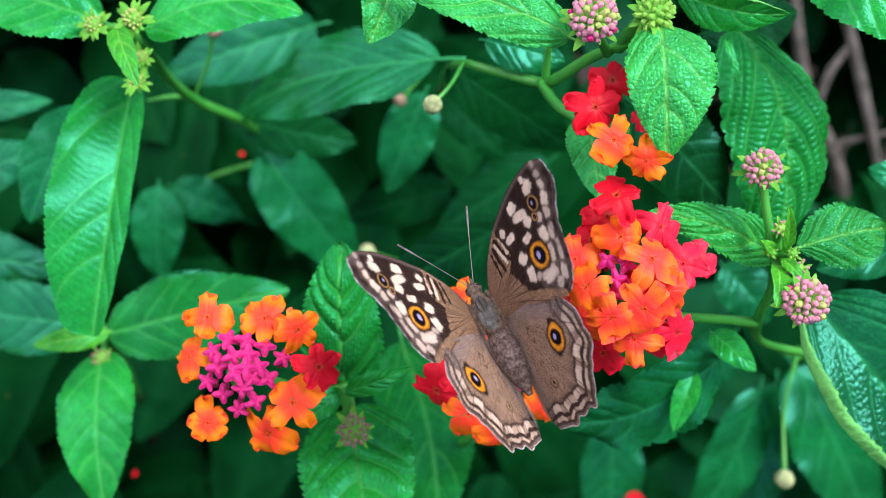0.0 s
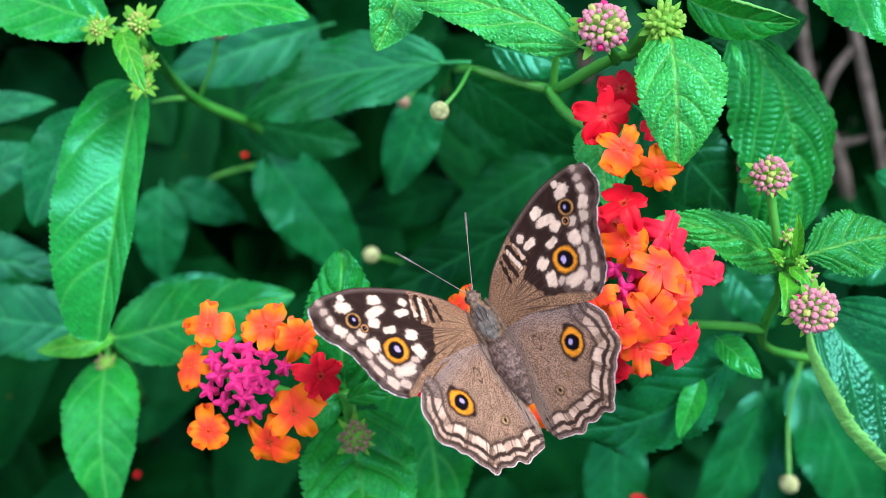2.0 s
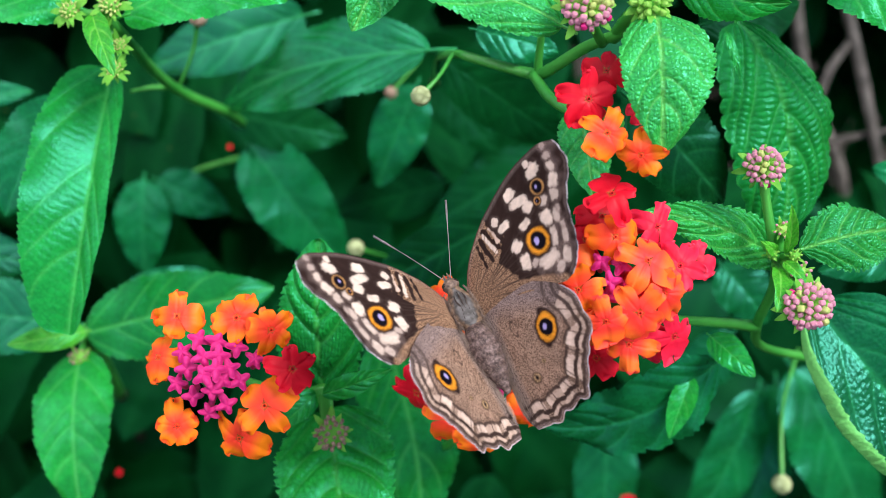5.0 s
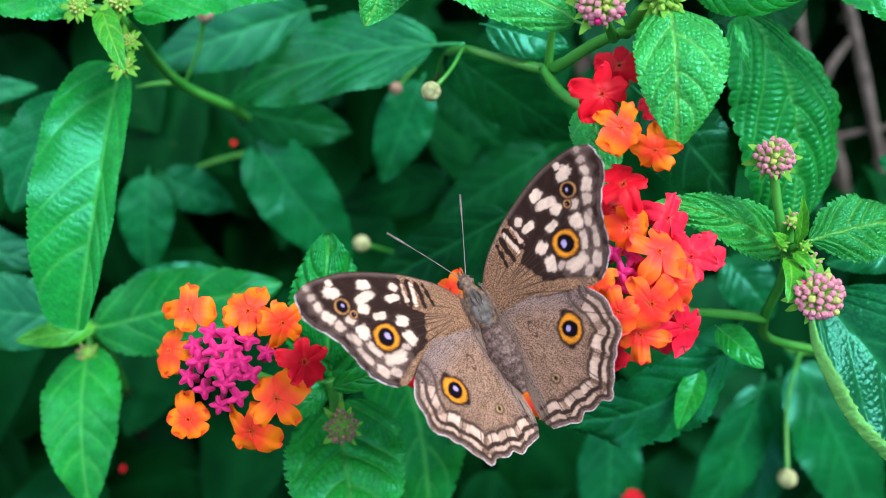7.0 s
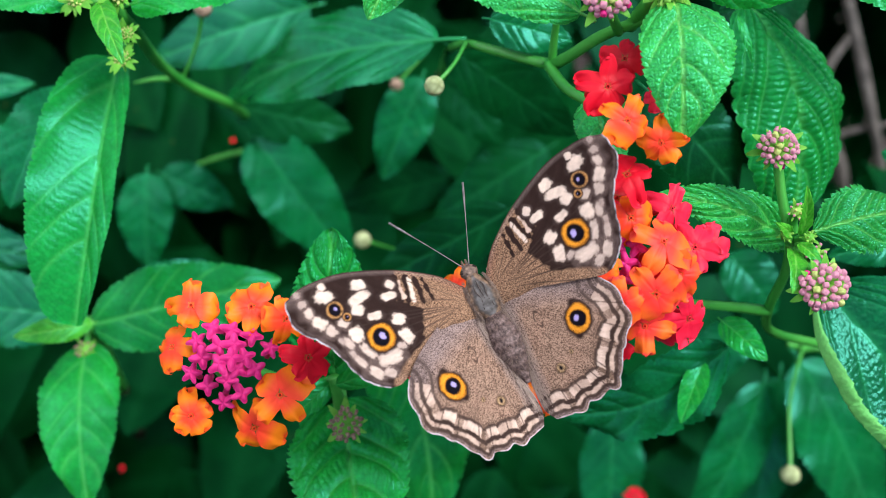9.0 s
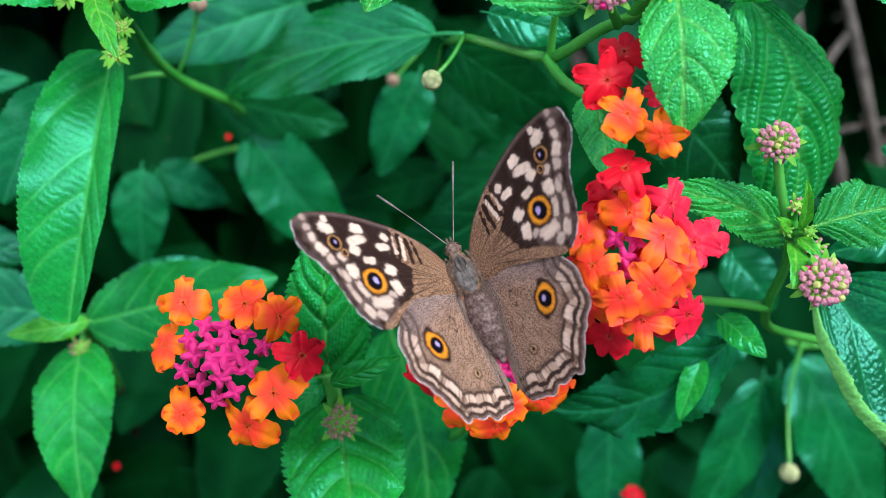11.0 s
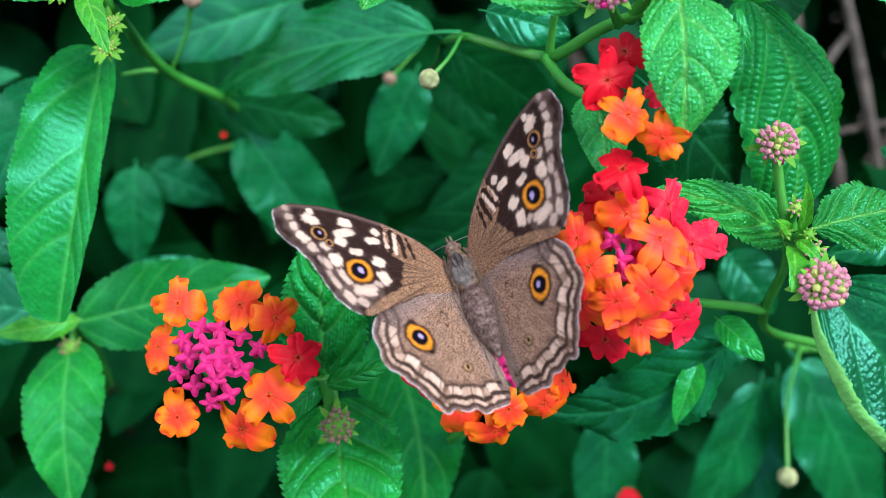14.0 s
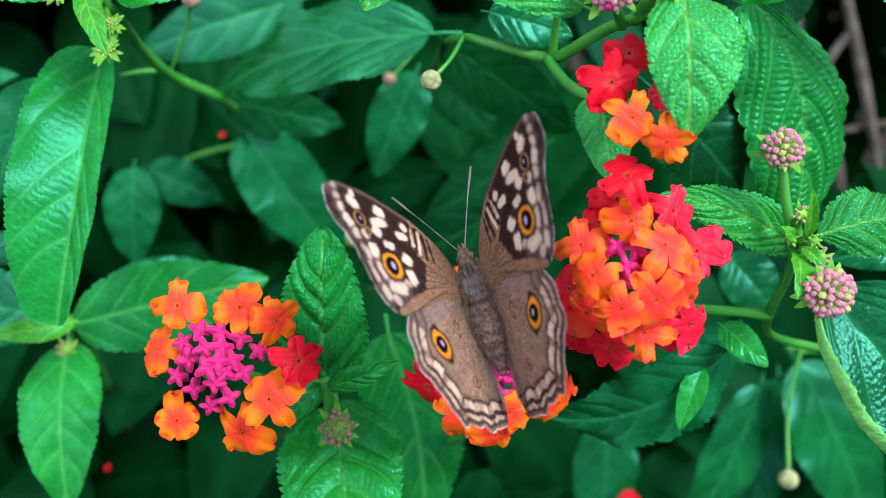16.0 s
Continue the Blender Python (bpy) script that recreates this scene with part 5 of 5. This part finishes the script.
for name_, made in (("fore_wing", fore_wing()), ("hind_wing", hind_wing())):
    v_, f_, c_, g_ = made
    for side_ in (1, -1):
        v2 = v_ * np.array((side_, 1, 1))
        me = mesh(name_, v2, f_ if side_ < 0 else [fc[::-1] for fc in f_], WING, {"Col": c_, "grit": g_})
        WINGS[name_, side_] = part(name_, me, fly, "brown wing with cream spots and orange-ringed eyespots")


def spindle(line, radii, flat=0.9, sides=22, rough=0.0, seed=0, rings=(0, 0.0)):
    """A body segment along y: rings of the given radii."""
    ys = np.linspace(line[0], line[1], 30)
    rs = smooth_line(np.c_[np.linspace(0, 1, len(radii)), radii], 8)
    rs = np.interp(np.linspace(0, 1, 30), rs[:, 0], rs[:, 1])
    rng = np.random.RandomState(seed)
    verts = []
    for k, (y, r) in enumerate(zip(ys, rs)):
        zc = np.interp(k / 29, [0, 1], [line[2], line[3]])
        for j in range(sides):
            a = 2 * math.pi * j / sides
            rr = r * (1 + rough * rng.uniform(-1, 1)) * (1 + rings[1] * math.cos(2 * math.pi * rings[0] * k / 29))
            verts.append((rr * math.cos(a), y, zc + rr * flat * math.sin(a)))
    return np.array(verts), grid_faces(30, sides, True)


def fur(count, where, length, seed, mat, name):
    """Short hairs that lie back along the body."""
    rng = np.random.RandomState(seed)
    verts, faces = [], []
    for i in range(count):
        p, out = where(rng)
        p, out = Vector(p), Vector(out).normalized()
        way = (out * rng.uniform(0.2, 0.6) + Vector((rng.uniform(-0.3, 0.3), -1, rng.uniform(-0.1, 0.2)))).normalized()
        s = way.cross(out).normalized() * 0.03
        tip = p + way * length * rng.uniform(0.6, 1.3)
        k = len(verts)
        verts += [p - s, p + s, tip, p + out * 0.05]
        faces += [(k, k + 1, k + 2), (k + 1, k + 3, k + 2), (k + 3, k, k + 2)]
    return part(name, mesh(name, [tuple(v) for v in verts], faces, mat, smooth=False), fly)


ANTENNAE = []
v_, f_ = spindle((3.3, -2.6, 1.1, 1.0), [0.7, 1.55, 2.1, 2.05, 1.4], 0.8, rough=0.03, seed=1)
flank_ = np.abs(np.cos(2 * math.pi * np.arange(len(v_)) / 22)) + 0.25 * np.clip(np.abs(v_[:, 1] + 0.1) - 1.4, 0, 2)
part("thorax", mesh("thorax", v_, f_, THORAX, {"flank": flank_}), fly, "furry grey-olive thorax")
for x_, a_, b_ in ((-0.55, 1.9, -1.6), (0.0, 2.2, -0.4), (0.55, 1.9, -1.6)):
    ys_ = np.linspace(a_, b_, 9)
    line_ = [(x_ * (1 + 0.25 * math.sin(k)), y, 1.04 + 0.8 * math.sqrt(max(0.1, (2.08 * (1 - ((y - 0.2) / 5.2) ** 2)) ** 2 - x_ * x_)) - 0.02) for k, y in enumerate(ys_)]
    v_, f_ = tube(line_, [0.06, 0.13, 0.11, 0.05], 6, 3)
    part("furrow", mesh("furrow", v_, f_, EYE), fly)
v_, f_ = spindle((-2.2, -12.6, 0.9, 0.9), [1.1, 1.8, 2.1, 2.0, 1.6, 1.0, 0.35], 0.9, rough=0.015, seed=2, rings=(7, 0.035))
part("abdomen", mesh("abdomen", v_, f_, ABDOMEN, {"ring": np.repeat(0.5 + 0.5 * np.cos(2 * math.pi * 7 * np.arange(30) / 29), 22)}), fly, "mauve-brown furry abdomen")
v_, f_ = spindle((4.9, 2.7, 0.5, 0.8), [0.4, 1.0, 1.2, 1.0, 0.7], 0.85, rough=0.05, seed=3)
part("head", mesh("head", v_, f_, HEAD_FUR), fly)
for s_ in (1, -1):
    v_, f_ = pellet(0.48)
    part("eye", mesh("eye", np.array(v_) + np.array((s_ * 0.72, 4.0, 0.75)), f_, EYE), fly)
    tip_ = (-6.38, 14.28, 2.60) if s_ < 0 else (4.71, 14.49, 2.60)
    root_ = Vector((s_ * 0.35, 4.5, 1.0))
    mid_ = root_.lerp(Vector(tip_), 0.5) + Vector((0, 0, 0.5))
    v_, f_ = tube([root_, mid_, Vector(tip_)], [0.09, 0.06, 0.055, 0.055, 0.065, 0.17, 0.15], 8, 12)
    ANTENNAE.append((part("antenna", mesh("antenna", np.array(v_) - np.array(root_), f_, ANTENNA), fly, "", Matrix.Translation(root_ * MM)), root_))
    v_, f_ = tube([(s_ * 0.2, 4.7, 0.4), (s_ * 0.28, 5.3, 0.7), (s_ * 0.22, 5.5, 1.1)], [0.22, 0.17, 0.06], 8, 5)
    part("palp", mesh("palp", v_, f_, HEAD_FUR), fly)
    for y_, dx_, dy_ in ((0.8, 3.2, 2.8), (-1.0, 3.6, -1.6)):
        v_, f_ = tube([(s_ * 0.8, y_, -0.6), (s_ * dx_ * 0.7, y_ + dy_ * 0.5, -0.9), (s_ * dx_, y_ + dy_, -7.6)], [0.2, 0.16, 0.1], 7, 6)
        part("leg", mesh("leg", v_, f_, FUR), fly)


def on_thorax(rng):
    a, y = rng.choice([rng.uniform(0, 0.75), rng.uniform(math.pi - 0.75, math.pi)]), rng.uniform(-2.4, 3.0)
    r = 2.05 * (1 - ((y - 0.2) / 4.2) ** 2) ** 0.5
    return (r * math.cos(a), y, 1.0 + 0.8 * r * math.sin(a)), (math.cos(a), 0, math.sin(a))


def on_abdomen(rng):
    a, y = rng.uniform(0, math.pi), rng.uniform(-11.0, -2.4)
    r = 1.95 * max(0.1, 1 - ((y + 6.2) / 6.6) ** 2) ** 0.5
    return (r * math.cos(a), y, 0.85 + 0.9 * r * math.sin(a)), (math.cos(a), 0, math.sin(a))


fur(520, on_thorax, 0.9, 1, HEAD_FUR, "thorax_hair")
fur(420, on_abdomen, 0.5, 2, HEAD_FUR, "abdomen_hair")


def margin_hair(side, seed):
    """Long silky hairs that lie along the inner margin of a hind wing."""
    rng = np.random.RandomState(seed)
    verts, faces = [], []
    for i in range(260):
        y = rng.uniform(-15.0, -2.0)
        x = np.interp(y, (-17, -13.6, -8.4, -3), (-1.9, -1.8, -1.3, -0.7)) + abs(rng.normal(0, 0.75))
        long = rng.uniform(1.2, 2.8)
        sway = rng.uniform(-0.12, 0.10)
        z = rng.uniform(0.0, 0.22)
        k = len(verts)
        for at, wide in ((0.0, 0.022), (0.6, 0.02), (1.0, 0.003)):
            px, py, pz = x + sway * long * at, max(y - long * at, -17.6), z + 0.16 * math.sin(math.pi * at)
            verts += [(side * (px - wide), py, pz), (side * (px + wide), py, pz)]
        faces += [(k, k + 1, k + 3, k + 2), (k + 2, k + 3, k + 5, k + 4)]
    return part("margin_hair", mesh("margin_hair", verts, faces, FUR, smooth=False), WINGS["hind_wing", side], "pale silky hairs")


margin_hair(1, 5), margin_hair(-1, 6)


def motions():
    """The sway of the shoots, and the butterfly with its four wings."""
    walk(top, [
        (0, SHRUB @ pose(0.00000, -0.00000, 0)),
        (0.5, SHRUB @ pose(0.00030, -0.00031, 0)),
        (1, SHRUB @ pose(0.00023, -0.00012, 0)),
        (1.5, SHRUB @ pose(-0.00007, 0.00006, 0)),
        (2, SHRUB @ pose(0.00014, -0.00012, 0)),
        (2.5, SHRUB @ pose(0.00035, -0.00004, 0)),
        (3, SHRUB @ pose(0.00001, 0.00003, 0)),
        (3.5, SHRUB @ pose(-0.00027, 0.00019, 0)),
        (4, SHRUB @ pose(-0.00010, 0.00015, 0)),
        (6.5, SHRUB @ pose(0.00005, -0.00001, 0)),
        (7, SHRUB @ pose(0.00012, -0.00008, 0)),
        (7.5, SHRUB @ pose(0.00001, -0.00018, 0)),
        (8, SHRUB @ pose(-0.00003, -0.00016, 0)),
        (8.5, SHRUB @ pose(0.00004, -0.00012, 0)),
        (9, SHRUB @ pose(0.00022, -0.00023, 0)),
        (11.5, SHRUB @ pose(0.00032, -0.00021, 0)),
        (12, SHRUB @ pose(0.00040, -0.00051, 0)),
        (12.5, SHRUB @ pose(0.00018, -0.00022, 0)),
        (13, SHRUB @ pose(0.00029, 0.00005, 0)),
        (13.5, SHRUB @ pose(0.00048, -0.00011, 0)),
        (14, SHRUB @ pose(0.00035, -0.00025, 0)),
        (14.5, SHRUB @ pose(0.00032, -0.00026, 0)),
        (15, SHRUB @ pose(0.00018, -0.00032, 0)),
        (15.5, SHRUB @ pose(0.00021, -0.00039, 0)),
        (16, SHRUB @ pose(0.00045, -0.00016, 0)),
    ])
    walk(right, [
        (0, SHRUB @ pose(0.00000, -0.00000, 0)),
        (0.5, SHRUB @ pose(-0.00033, 0.00059, 0)),
        (1, SHRUB @ pose(-0.00021, 0.00032, 0)),
        (1.5, SHRUB @ pose(0.00001, 0.00011, 0)),
        (2, SHRUB @ pose(-0.00012, 0.00015, 0)),
        (2.5, SHRUB @ pose(-0.00024, 0.00021, 0)),
        (3, SHRUB @ pose(-0.00004, 0.00017, 0)),
        (3.5, SHRUB @ pose(0.00009, 0.00001, 0)),
        (4, SHRUB @ pose(0.00020, -0.00032, 0)),
        (6.5, SHRUB @ pose(0.00017, 0.00003, 0)),
        (7, SHRUB @ pose(0.00010, 0.00010, 0)),
        (7.5, SHRUB @ pose(0.00015, 0.00003, 0)),
        (8, SHRUB @ pose(0.00027, -0.00013, 0)),
        (8.5, SHRUB @ pose(0.00011, 0.00013, 0)),
        (9, SHRUB @ pose(-0.00008, 0.00037, 0)),
        (11.5, SHRUB @ pose(-0.00015, 0.00046, 0)),
        (12, SHRUB @ pose(-0.00009, 0.00049, 0)),
        (12.5, SHRUB @ pose(-0.00002, 0.00029, 0)),
        (13, SHRUB @ pose(-0.00014, 0.00006, 0)),
        (13.5, SHRUB @ pose(-0.00041, 0.00013, 0)),
        (14, SHRUB @ pose(-0.00046, 0.00056, 0)),
        (14.5, SHRUB @ pose(-0.00032, 0.00072, 0)),
        (15, SHRUB @ pose(-0.00014, 0.00047, 0)),
        (15.5, SHRUB @ pose(-0.00002, 0.00028, 0)),
        (16, SHRUB @ pose(-0.00026, 0.00019, 0)),
    ])
    walk(left, [
        (0, SHRUB @ pose(0.00000, -0.00000, 0)),
        (0.5, SHRUB @ pose(-0.00069, -0.00013, 0)),
        (1, SHRUB @ pose(-0.00070, -0.00014, 0)),
        (1.5, SHRUB @ pose(-0.00046, -0.00019, 0)),
        (2, SHRUB @ pose(-0.00063, -0.00002, 0)),
        (2.5, SHRUB @ pose(-0.00070, -0.00013, 0)),
        (3, SHRUB @ pose(-0.00044, -0.00024, 0)),
        (3.5, SHRUB @ pose(-0.00030, -0.00014, 0)),
        (4, SHRUB @ pose(-0.00050, -0.00005, 0)),
        (6.5, SHRUB @ pose(-0.00102, 0.00001, 0)),
        (7, SHRUB @ pose(-0.00092, 0.00010, 0)),
        (7.5, SHRUB @ pose(-0.00065, 0.00013, 0)),
        (8, SHRUB @ pose(-0.00060, 0.00017, 0)),
        (8.5, SHRUB @ pose(-0.00077, -0.00005, 0)),
        (9, SHRUB @ pose(-0.00079, -0.00010, 0)),
        (11.5, SHRUB @ pose(-0.00108, -0.00028, 0)),
        (12, SHRUB @ pose(-0.00081, -0.00001, 0)),
        (12.5, SHRUB @ pose(-0.00055, 0.00001, 0)),
        (13, SHRUB @ pose(-0.00071, -0.00013, 0)),
        (13.5, SHRUB @ pose(-0.00069, -0.00010, 0)),
        (14, SHRUB @ pose(-0.00066, -0.00021, 0)),
        (14.5, SHRUB @ pose(-0.00085, -0.00024, 0)),
        (15, SHRUB @ pose(-0.00061, -0.00019, 0)),
        (15.5, SHRUB @ pose(-0.00073, 0.00027, 0)),
        (16, SHRUB @ pose(-0.00071, -0.00001, 0)),
    ])
    walk(middle, [
        (0, SHRUB @ pose(0.00000, -0.00000, 0)),
        (0.5, SHRUB @ pose(-0.00039, -0.00008, 0)),
        (1, SHRUB @ pose(-0.00047, -0.00010, 0)),
        (1.5, SHRUB @ pose(-0.00047, -0.00009, 0)),
        (2, SHRUB @ pose(-0.00056, 0.00007, 0)),
        (2.5, SHRUB @ pose(-0.00065, 0.00002, 0)),
        (3, SHRUB @ pose(-0.00040, -0.00024, 0)),
        (3.5, SHRUB @ pose(-0.00034, -0.00008, 0)),
        (4, SHRUB @ pose(-0.00053, 0.00006, 0)),
        (6.5, SHRUB @ pose(-0.00083, 0.00009, 0)),
        (7, SHRUB @ pose(-0.00081, 0.00020, 0)),
        (7.5, SHRUB @ pose(-0.00063, 0.00015, 0)),
        (8, SHRUB @ pose(-0.00049, 0.00014, 0)),
        (8.5, SHRUB @ pose(-0.00055, 0.00002, 0)),
        (9, SHRUB @ pose(-0.00057, -0.00009, 0)),
        (11.5, SHRUB @ pose(-0.00077, -0.00020, 0)),
        (12, SHRUB @ pose(-0.00067, -0.00009, 0)),
        (12.5, SHRUB @ pose(-0.00032, -0.00005, 0)),
        (13, SHRUB @ pose(-0.00039, -0.00020, 0)),
        (13.5, SHRUB @ pose(-0.00042, -0.00017, 0)),
        (14, SHRUB @ pose(-0.00032, -0.00023, 0)),
        (14.5, SHRUB @ pose(-0.00043, -0.00029, 0)),
        (15, SHRUB @ pose(-0.00041, -0.00015, 0)),
        (15.5, SHRUB @ pose(-0.00042, 0.00012, 0)),
        (16, SHRUB @ pose(-0.00043, -0.00001, 0)),
    ])
    walk(upper_left, [
        (0, SHRUB @ pose(0.00000, -0.00000, 0)),
        (0.5, SHRUB @ pose(-0.00002, 0.00014, 0)),
        (1, SHRUB @ pose(0.00007, -0.00019, 0)),
        (1.5, SHRUB @ pose(0.00023, -0.00002, 0)),
        (2, SHRUB @ pose(0.00025, 0.00014, 0)),
        (2.5, SHRUB @ pose(0.00020, 0.00007, 0)),
        (3, SHRUB @ pose(0.00000, 0.00006, 0)),
        (3.5, SHRUB @ pose(0.00009, 0.00031, 0)),
        (4, SHRUB @ pose(0.00006, 0.00023, 0)),
        (6.5, SHRUB @ pose(0.00029, -0.00023, 0)),
        (7, SHRUB @ pose(0.00014, -0.00017, 0)),
        (7.5, SHRUB @ pose(0.00000, -0.00000, 0)),
        (8, SHRUB @ pose(0.00000, 0.00004, 0)),
        (8.5, SHRUB @ pose(-0.00003, 0.00008, 0)),
        (9, SHRUB @ pose(-0.00027, -0.00012, 0)),
        (11.5, SHRUB @ pose(-0.00011, -0.00023, 0)),
        (12, SHRUB @ pose(-0.00006, -0.00025, 0)),
        (12.5, SHRUB @ pose(-0.00027, 0.00005, 0)),
        (13, SHRUB @ pose(-0.00033, -0.00001, 0)),
        (13.5, SHRUB @ pose(-0.00014, 0.00001, 0)),
        (14, SHRUB @ pose(-0.00029, -0.00003, 0)),
        (14.5, SHRUB @ pose(-0.00011, -0.00016, 0)),
        (15, SHRUB @ pose(0.00005, 0.00004, 0)),
        (15.5, SHRUB @ pose(-0.00022, -0.00021, 0)),
        (16, SHRUB @ pose(-0.00033, -0.00006, 0)),
    ])
    walk(lower_left, [
        (0, SHRUB @ pose(0.00000, -0.00000, 0)),
        (0.5, SHRUB @ pose(-0.00006, -0.00005, 0)),
        (1, SHRUB @ pose(0.00004, -0.00047, 0)),
        (1.5, SHRUB @ pose(0.00034, -0.00031, 0)),
        (2, SHRUB @ pose(0.00026, -0.00023, 0)),
        (2.5, SHRUB @ pose(0.00007, -0.00039, 0)),
        (3, SHRUB @ pose(0.00008, -0.00019, 0)),
        (3.5, SHRUB @ pose(-0.00005, 0.00017, 0)),
        (4, SHRUB @ pose(-0.00003, 0.00003, 0)),
        (6.5, SHRUB @ pose(0.00024, -0.00048, 0)),
        (7, SHRUB @ pose(0.00013, -0.00045, 0)),
        (7.5, SHRUB @ pose(-0.00003, -0.00029, 0)),
        (8, SHRUB @ pose(0.00000, -0.00023, 0)),
        (8.5, SHRUB @ pose(-0.00009, -0.00036, 0)),
        (9, SHRUB @ pose(-0.00023, -0.00033, 0)),
        (11.5, SHRUB @ pose(0.00004, -0.00061, 0)),
        (12, SHRUB @ pose(-0.00021, -0.00053, 0)),
        (12.5, SHRUB @ pose(-0.00038, -0.00034, 0)),
        (13, SHRUB @ pose(-0.00013, -0.00029, 0)),
        (13.5, SHRUB @ pose(-0.00020, -0.00025, 0)),
        (14, SHRUB @ pose(-0.00022, -0.00040, 0)),
        (14.5, SHRUB @ pose(-0.00016, -0.00026, 0)),
        (15, SHRUB @ pose(0.00003, -0.00029, 0)),
        (15.5, SHRUB @ pose(-0.00009, -0.00029, 0)),
        (16, SHRUB @ pose(-0.00055, -0.00030, 0)),
    ])
    walk(fly, [
        (0, SHRUB @ pose(0.00610, -0.00913, 0.01419, -14.7, 0.1, 28.3)),
        (0.5, SHRUB @ pose(0.00508, -0.00840, 0.01414, -17.0, 1.3, 28.5)),
        (1, SHRUB @ pose(0.00514, -0.00908, 0.01452, -13.6, 0.1, 29.0)),
        (1.5, SHRUB @ pose(0.00541, -0.00895, 0.01448, -12.0, 0.8, 28.2)),
        (2, SHRUB @ pose(0.00506, -0.00890, 0.01440, -11.3, 0.3, 28.8)),
        (2.5, SHRUB @ pose(0.00515, -0.00880, 0.01440, -12.1, 0.1, 28.1)),
        (3, SHRUB @ pose(0.00542, -0.00934, 0.01415, -12.2, 0.3, 28.7)),
        (3.5, SHRUB @ pose(0.00501, -0.00886, 0.01311, -16.4, 0.3, 29.6)),
        (4, SHRUB @ pose(0.00484, -0.00886, 0.01250, -19.6, 4.8, 27.4)),
        (6.5, SHRUB @ pose(0.00477, -0.00868, 0.01375, -11.6, 9.9, 27.3)),
        (7, SHRUB @ pose(0.00510, -0.00907, 0.01387, -9.6, 7.7, 27.3)),
        (7.5, SHRUB @ pose(0.00544, -0.00880, 0.01391, -7.3, 7.2, 27.6)),
        (8, SHRUB @ pose(0.00565, -0.00895, 0.01364, -6.5, 7.0, 27.8)),
        (8.5, SHRUB @ pose(0.00536, -0.00872, 0.01401, -5.8, 4.9, 28.2)),
        (9, SHRUB @ pose(0.00498, -0.00850, 0.01405, -5.8, 4.4, 28.1)),
        (11.5, SHRUB @ pose(0.00289, -0.00570, 0.01313, -16.7, 2.5, 22.3)),
        (12, SHRUB @ pose(0.00348, -0.00546, 0.01374, -14.5, 1.3, 21.2)),
        (12.5, SHRUB @ pose(0.00413, -0.00561, 0.01285, -20.1, 0.5, 20.4)),
        (13, SHRUB @ pose(0.00356, -0.00586, 0.01376, -25.8, 0.4, 21.4)),
        (13.5, SHRUB @ pose(0.00343, -0.00610, 0.01309, -28.9, -0.9, 22.6)),
        (14, SHRUB @ pose(0.00345, -0.00577, 0.01252, -27.3, -3.9, 25.6)),
        (14.5, SHRUB @ pose(0.00356, -0.00654, 0.01371, -19.7, -5.0, 23.7)),
        (15, SHRUB @ pose(0.00387, -0.00605, 0.01306, -21.4, -7.2, 22.7)),
        (15.5, SHRUB @ pose(0.00421, -0.00573, 0.01328, -22.8, -6.2, 21.5)),
        (16, SHRUB @ pose(0.00440, -0.00647, 0.01364, -20.7, -6.8, 21.0)),
    ])
    folds = [  # seconds; the lift of the left and right fore wing, left and right hind wing
        (0, 63.6, 55.5, 65.0, 56.2),
        (0.5, 56.2, 52.2, 58.0, 53.6),
        (1, 51.6, 42.6, 52.3, 42.3),
        (1.5, 46.4, 38.2, 47.4, 37.1),
        (2, 40.7, 33.4, 42.1, 33.5),
        (2.5, 39.6, 33.5, 41.8, 33.7),
        (3, 42.5, 33.1, 44.6, 34.9),
        (3.5, 45.6, 39.0, 50.7, 40.5),
        (4, 47.0, 46.4, 50.9, 48.5),
        (6.5, 36.7, 45.7, 41.7, 47.3),
        (7, 32.5, 36.6, 36.2, 37.3),
        (7.5, 28.3, 33.7, 32.4, 32.6),
        (8, 24.1, 29.3, 28.7, 28.3),
        (8.5, 22.4, 26.2, 27.5, 24.7),
        (9, 21.4, 26.3, 26.0, 24.8),
        (11.5, 49.5, 49.3, 51.8, 48.8),
        (12, 40.1, 39.8, 40.6, 37.8),
        (12.5, 24.9, 25.0, 25.1, 23.0),
        (13, 16.1, 25.0, 14.7, 23.1),
        (13.5, 25.7, 33.9, 24.2, 32.4),
        (14, 46.8, 39.4, 44.5, 38.3),
        (14.5, 60.1, 49.7, 58.3, 49.3),
        (15, 69.4, 56.5, 69.1, 56.4),
        (15.5, 71.8, 60.4, 72.2, 61.8),
        (16, 67.0, 56.3, 66.8, 56.7),
    ]
    for (name, side), wing in WINGS.items():
        column = (1 if side < 0 else 2) + (2 if name == "hind_wing" else 0)
        walk(wing, [(row[0], pose(side * 1.8 * MM, 0, 1.3 * MM, 0, -side * row[column], 0)) for row in folds])
    for antenna, root in ANTENNAE:  # lowered for three seconds
        up, low = (pose(root.x * MM, root.y * MM, root.z * MM, rx, 0, 0) for rx in (0, -80))
        walk(antenna, [(0, up), (12.1, up), (12.6, low), (15.2, low), (15.8, up), (16, up)])


motions()
